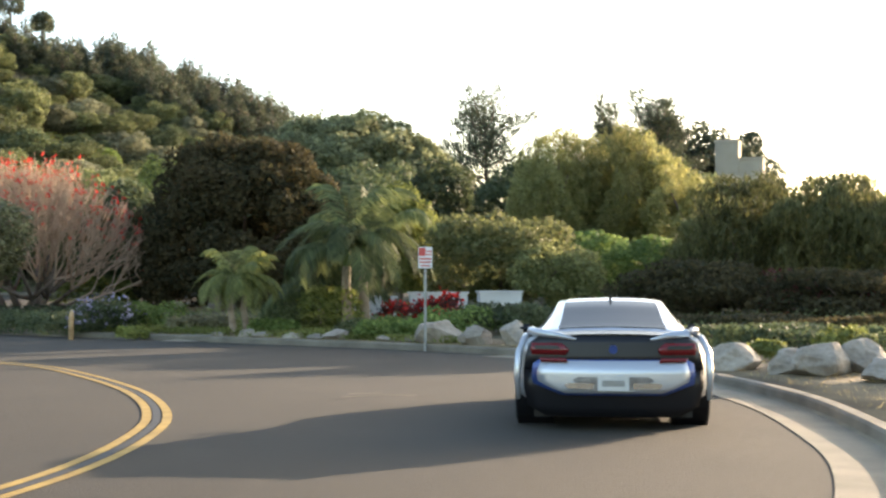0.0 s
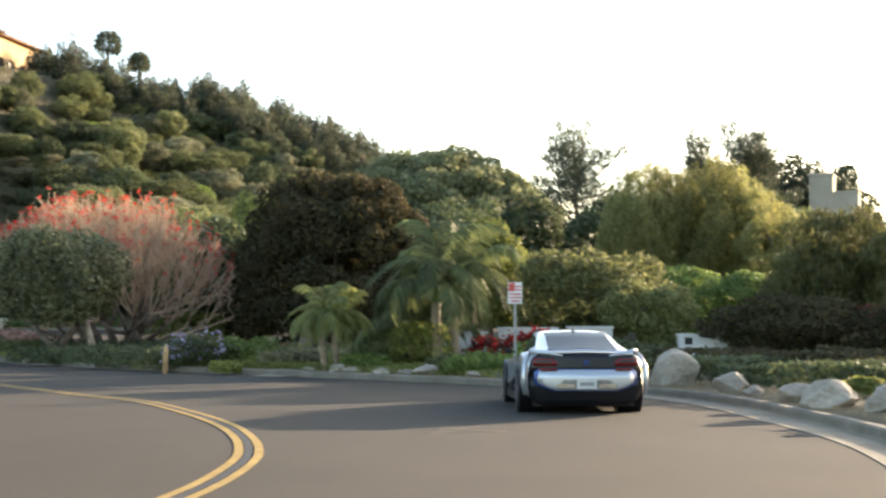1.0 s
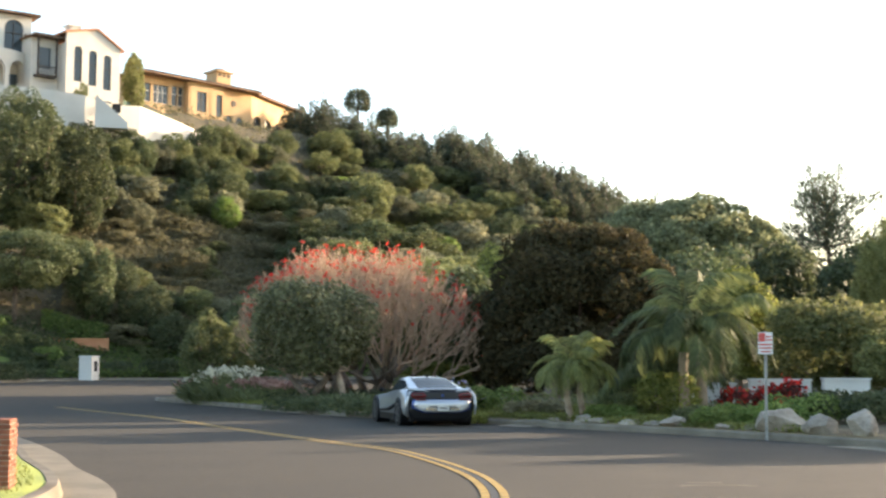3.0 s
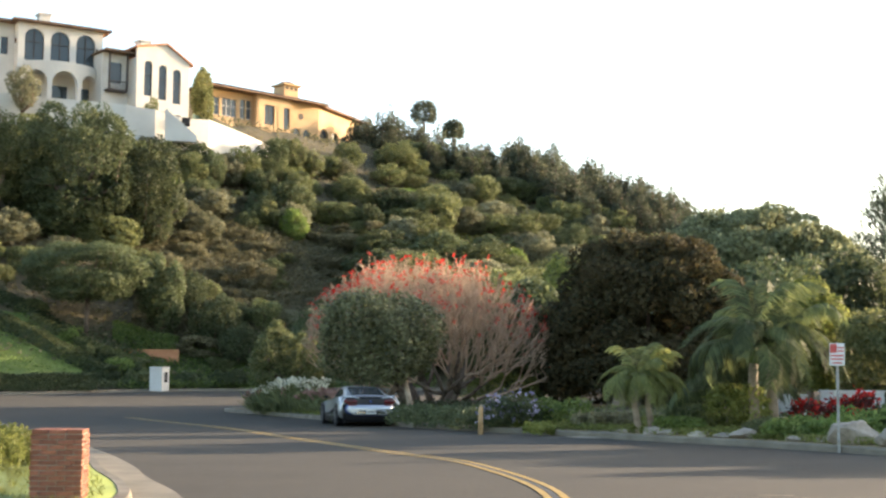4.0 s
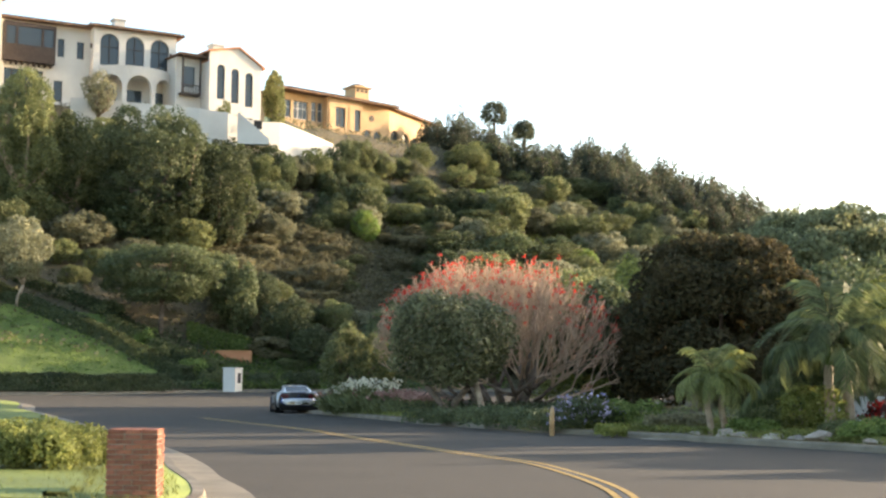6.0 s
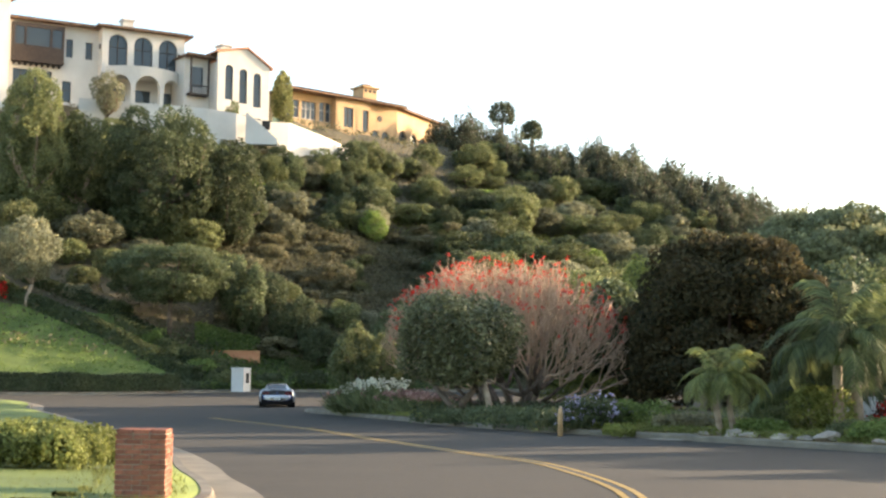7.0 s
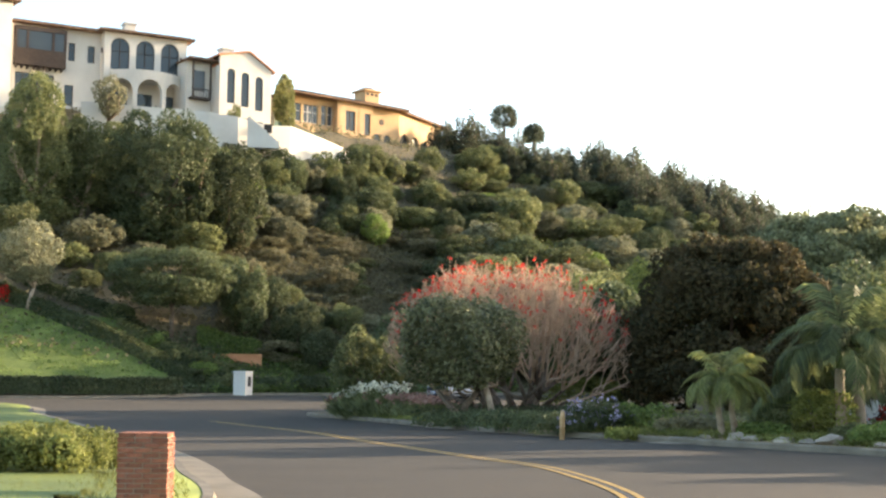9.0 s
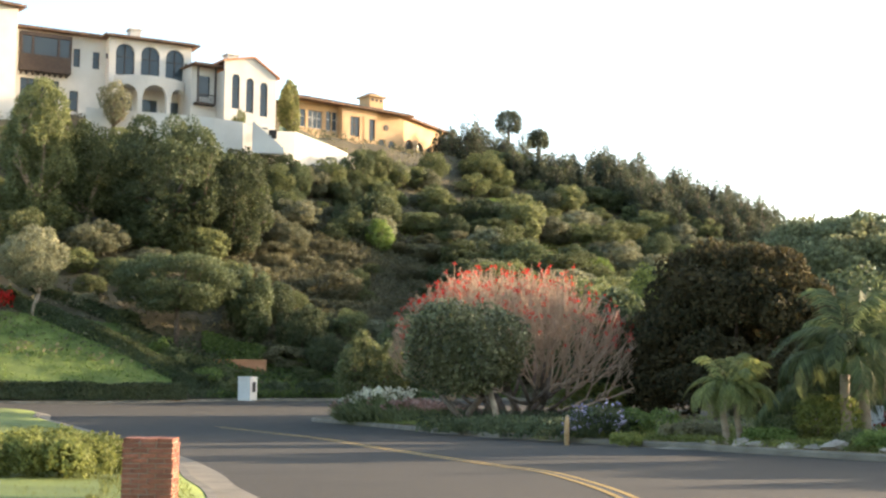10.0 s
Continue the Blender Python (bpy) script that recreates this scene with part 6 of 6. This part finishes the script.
def build_car():
    ob = thing("sports_car", 0, 0, 0, "low silver sports coupe with black tail and blue accents", "car")
    secs = []
    for y, w, zl, zs, zt in BODY:
        secs.append((y, [(0, zl), (w * 0.82, zl), (w * 0.97, zl + 0.09), (w, zl + 0.25), (w * 0.985, (zl + zs) / 2 + 0.08), (w * 0.985, zs - 0.06), (w * 0.94, zs), (w * 0.72, zs + (zt - zs) * 0.75), (0, zt)]))
    body = part("body", loft(secs), SILVER, ob, "silver painted bodywork", True)
    secs = [(y, [(0, zb - 0.1), (wb, zb - 0.1), (wb, zb), (wt + (wb - wt) * 0.3, zb + (zt - zb) * 0.7), (wt, zt - 0.025), (wt * 0.7, zt), (0, zt + 0.012)]) for y, wb, zb, wt, zt in CABIN]
    roof = part("roof", loft(secs), SILVER, ob, "silver roof and pillars", True)

    def across():
        def f(y):
            wb, zb, wt, zt = cabin_at(y)
            w = wt * 0.86
            return [(-w, zt - 0.006 + 0.008), (-w * 0.5, zt + 0.016), (0, zt + 0.022), (w * 0.5, zt + 0.016), (w, zt - 0.006 + 0.008)]
        return f

    part("rear_window", skin_patch(-0.55, 0.62, across()), CARGLASS, ob, "dark rear window", True)
    part("deck_panel", skin_patch(-0.93, -0.57, lambda y: [(x, 0.968 + 0.10 * (y + 0.57) + 0.02 * (1 - (x / 0.6) ** 2)) for x in (-0.62, -0.3, 0, 0.3, 0.62)]), CARBLACK, ob, "gloss black deck below the rear window", True)
    part("windscreen", skin_patch(1.5, 2.5, across()), CARGLASS, ob, "", True)
    for s in (-1, 1):
        def side(y, s=s):
            wb, zb, wt, zt = cabin_at(y)
            lo, hi = 0.10, 0.82 if 0.5 < y < 1.7 else 0.66
            return [(s * (wb + (wt - wb) * q * 0.95 + 0.014), zb + 0.02 + (zt - zb - 0.05) * q) for q in (lo, (lo + hi) / 2, hi)]
        part("side_window", skin_patch(0.15, 2.05, side), CARGLASS, ob, "", True)
        part("fender_edge", tube(bmesh.new(), [(s * 0.80, -0.50, 0.955), (s * 0.875, -0.66, 0.90), (s * 0.93, -0.76, 0.76), (s * 0.945, -0.80, 0.55), (s * 0.935, -0.77, 0.30)], [0.022, 0.034, 0.038, 0.038, 0.022], 8), SILVER, ob, "silver rear fender blade", True)
        part("side_skirt", boxm(s * 0.93 - 0.03, s * 0.93 + 0.03, 0.5, 2.3, 0.13, 0.30, 0.02), CARBLACK, ob, "black side skirt")
        part("side_blade", tube(bmesh.new(), [(s * 0.94, 0.45, 0.52), (s * 0.93, 1.3, 0.40), (s * 0.93, 2.3, 0.36)], [0.05, 0.05, 0.03], 6), CARBLACK, ob, "black door blade", True)
        mir = part("mirror", boxm(s * 0.97 - 0.075, s * 0.97 + 0.075, 1.9, 2.0, 0.87, 0.97, 0.035), CARBLACK, ob, "black door mirror", True)
        part("mirror_arm", boxm(min(s * 0.84, s * 0.98), max(s * 0.84, s * 0.98), 1.95, 1.99, 0.88, 0.92), CARBLACK, mir)
        lam = part("tail_lamp", tail_shape([(0.745, 0.46, 0.80), (0.80, 0.43, 0.815), (0.86, 0.50, 0.80)], 0.022, s), LAMP, ob, "red tail lamp", True)
        part("lamp_band", tail_shape([(0.80, 0.52, 0.76), (0.835, 0.54, 0.77)], 0.034, s), CARBLACK, lam)
        part("reflector", tail_shape([(0.675, 0.44, 0.70), (0.715, 0.46, 0.73)], 0.042, s), LAMP, ob, "red reflector", True)
        part("wing_lip", tube(bmesh.new(), [(s * 0.36, tail_y(0.34, 0.9), 0.895), (s * 0.52, tail_y(0.55, 0.93), 0.93), (s * 0.72, tail_y(0.72, 0.93) + 0.02, 0.955), (s * 0.81, -0.66, 0.965), (s * 0.80, -0.45, 0.97)], [0.012, 0.032, 0.042, 0.045, 0.04], 8), SILVER, ob, "silver wing tip over the tail lamp", True)
        part("exhaust_insert", tail_shape([(0.42, 0.19, 0.44), (0.455, 0.19, 0.48), (0.475, 0.19, 0.44)], 0.052, s), CHROME, ob, "bright bumper insert")
    part("tail_panel", tail_shape([(0.60, -0.88, 0.88), (0.74, -0.86, 0.86), (0.86, -0.82, 0.82), (0.93, -0.72, 0.72)], 0.0), CARBLACK, ob, "gloss black tail panel", True)
    part("diffuser", tail_shape([(0.14, -0.66, 0.66), (0.24, -0.84, 0.84), (0.42, -0.88, 0.88), (0.60, -0.88, 0.88)], -0.012), CARBLACK, ob, "black diffuser", True)
    part("blue_trim", tail_shape([(0.355, -0.50, 0.50), (0.40, -0.62, 0.62), (0.46, -0.785, 0.785), (0.56, -0.80, 0.80), (0.66, -0.785, 0.785), (0.70, -0.72, 0.72)], 0.022), BLUE, ob, "blue bumper trim", True)
    part("bumper_insert", tail_shape([(0.375, -0.47, 0.47), (0.42, -0.60, 0.60), (0.485, -0.735, 0.735), (0.56, -0.75, 0.75), (0.69, -0.705, 0.705)], 0.034), SILVER, ob, "silver bumper panel", True)
    part("plate_recess", tail_shape([(0.395, -0.20, 0.20), (0.50, -0.40, 0.40), (0.535, -0.34, 0.34)], 0.046, thick=0.012), RIM, ob, "grey recess round the plate")
    plate = part("number_plate", boxm(-0.152, 0.152, -1.056, -1.04, 0.40, 0.55, 0.004), PLATE, ob, "pale number plate")
    part("plate_bar", boxm(-0.11, 0.11, -1.060, -1.0565, 0.445, 0.505), METAL, plate)
    part("badge", tube(bmesh.new(), [(0, tail_y(0, 0.8) - 0.022, 0.80), (0, tail_y(0, 0.8) + 0.02, 0.805)], [0.042, 0.042], 14), BLUE, ob, "small round badge")
    part("roof_fin", loft([(0.62, [(0, 1.255), (0.018, 1.255), (0.004, 1.33), (0, 1.33)]), (0.85, [(0, 1.27), (0.018, 1.27), (0.01, 1.285), (0, 1.285)])]), CARBLACK, ob, "black roof antenna fin")
    part("underbody", boxm(-0.78, 0.78, -0.7, 3.4, 0.12, 0.30), CARBLACK, ob)
    wheels = []
    for s in (-1, 1):
        for y, wd, x in ((0.0, 0.225, 0.855), (2.8, 0.205, 0.855)):
            part("wheel_arch", lathe([(s * 0.60, 0.39), (s * 0.965, 0.39), (s * 0.978, 0.375), (s * 0.978, 0.1)], 28), CARBLACK, ob, "black wheel arch").matrix_basis = pose(0, y, 0.355)
            wheel = new("wheel")
            wheel.parent = ob
            wheel.matrix_basis = pose(s * x, y, 0.345)
            h = wd / 2 + 0.022
            part("tyre", lathe([(-h, 0.24), (-h, 0.315), (-h * 0.8, 0.342), (0, 0.345), (h * 0.8, 0.342), (h, 0.315), (h, 0.24)], 30), TYRE, wheel, "black tyre", True)
            bm = lathe([(s * (h - 0.03), 0.245), (s * (h + 0.004), 0.245), (s * (h + 0.004), 0.22), (s * (h - 0.025), 0.215)], 28)
            for k in range(5):
                box(bm, min(s * (h - 0.04), s * (h + 0.006)), max(s * (h - 0.04), s * (h + 0.006)), -0.028, 0.028, 0.0, 0.235, 0, Matrix.Rotation(6.28319 * k / 5, 4, "X"))
            part("rim", bm, RIM, wheel, "grey alloy rim")
            wheels.append((wheel, s * x, y))
    return ob, wheels


car, car_wheels = build_car()


# ---- what moves ----
CAR_WAY = [  # seconds, plan place of the rear axle, heading to the left
    (0.0, 1.76, 14.35, -6.0), (0.5, 1.50, 18.2, 0.0), (1.0, 0.72, 22.1, 5.5), (1.5, -1.02, 26.0, 15.0), (2.0, -3.22, 29.7, 21.5), (2.5, -6.4, 32.9, 24.5), (3.2, -10.2, 36.9, 30), (4.0, -15.35, 42.3, 30.5), (4.5, -18.75, 46.2, 31), (5.0, -21.4, 49.1, 31),
    (5.5, -24.6, 52.5, 31.5), (6.2, -29.4, 60.4, 31), (7.0, -35.05, 69.2, 27), (7.5, -36.4, 74.4, 19), (7.8, -36.5, 76.6, 6), (8.0, -36.4, 78.4, -6), (8.2, -36.9, 81.6, -18), (8.5, -36.2, 86.4, -32), (8.8, -34.5, 90.8, -42), (9.0, -34.0, 92.8, -46), (9.5, -29.5, 97.2, -55), (10.0, -24.0, 100.4, -62)]


def motions():
    ts = [r[0] for r in CAR_WAY]
    px, py = [r[1] for r in CAR_WAY], [r[2] for r in CAR_WAY]
    rows = []
    for i, t in enumerate(ts):
        head = CAR_WAY[i][3]
        x, y = px[i], py[i]
        s, c = math.sin(radians(head)), math.cos(radians(head))
        right = float(road_z(x + 0.85 * c, y + 0.85 * s)) - float(road_z(x - 0.85 * c, y - 0.85 * s))
        front = float(road_z(x - 2.8 * s, y + 2.8 * c)) - float(road_z(x, y))
        rows.append((t, pose(x, y, float(road_z(x, y)), 0, 0, head) @ pose(0, 0, 0.004, math.degrees(math.atan2(front, 2.8)), -math.degrees(math.atan2(right, 1.7)), 0)))
    walk(car, rows)
    for wheel, x, y in car_wheels:
        turns, dist = [], 0.0
        for k in range(301):
            t = k / 30
            speed = float(np.interp(t, [0, 2.5, 5.5, 7.5, 8.5, 10], [8.0, 9.0, 8.6, 7.4, 6.8, 6.0]))
            turns.append((t, pose(x, y, 0.345, -math.degrees(dist / 0.345), 0, 0)))
            dist += speed / 30
        walk(wheel, turns)


motions()
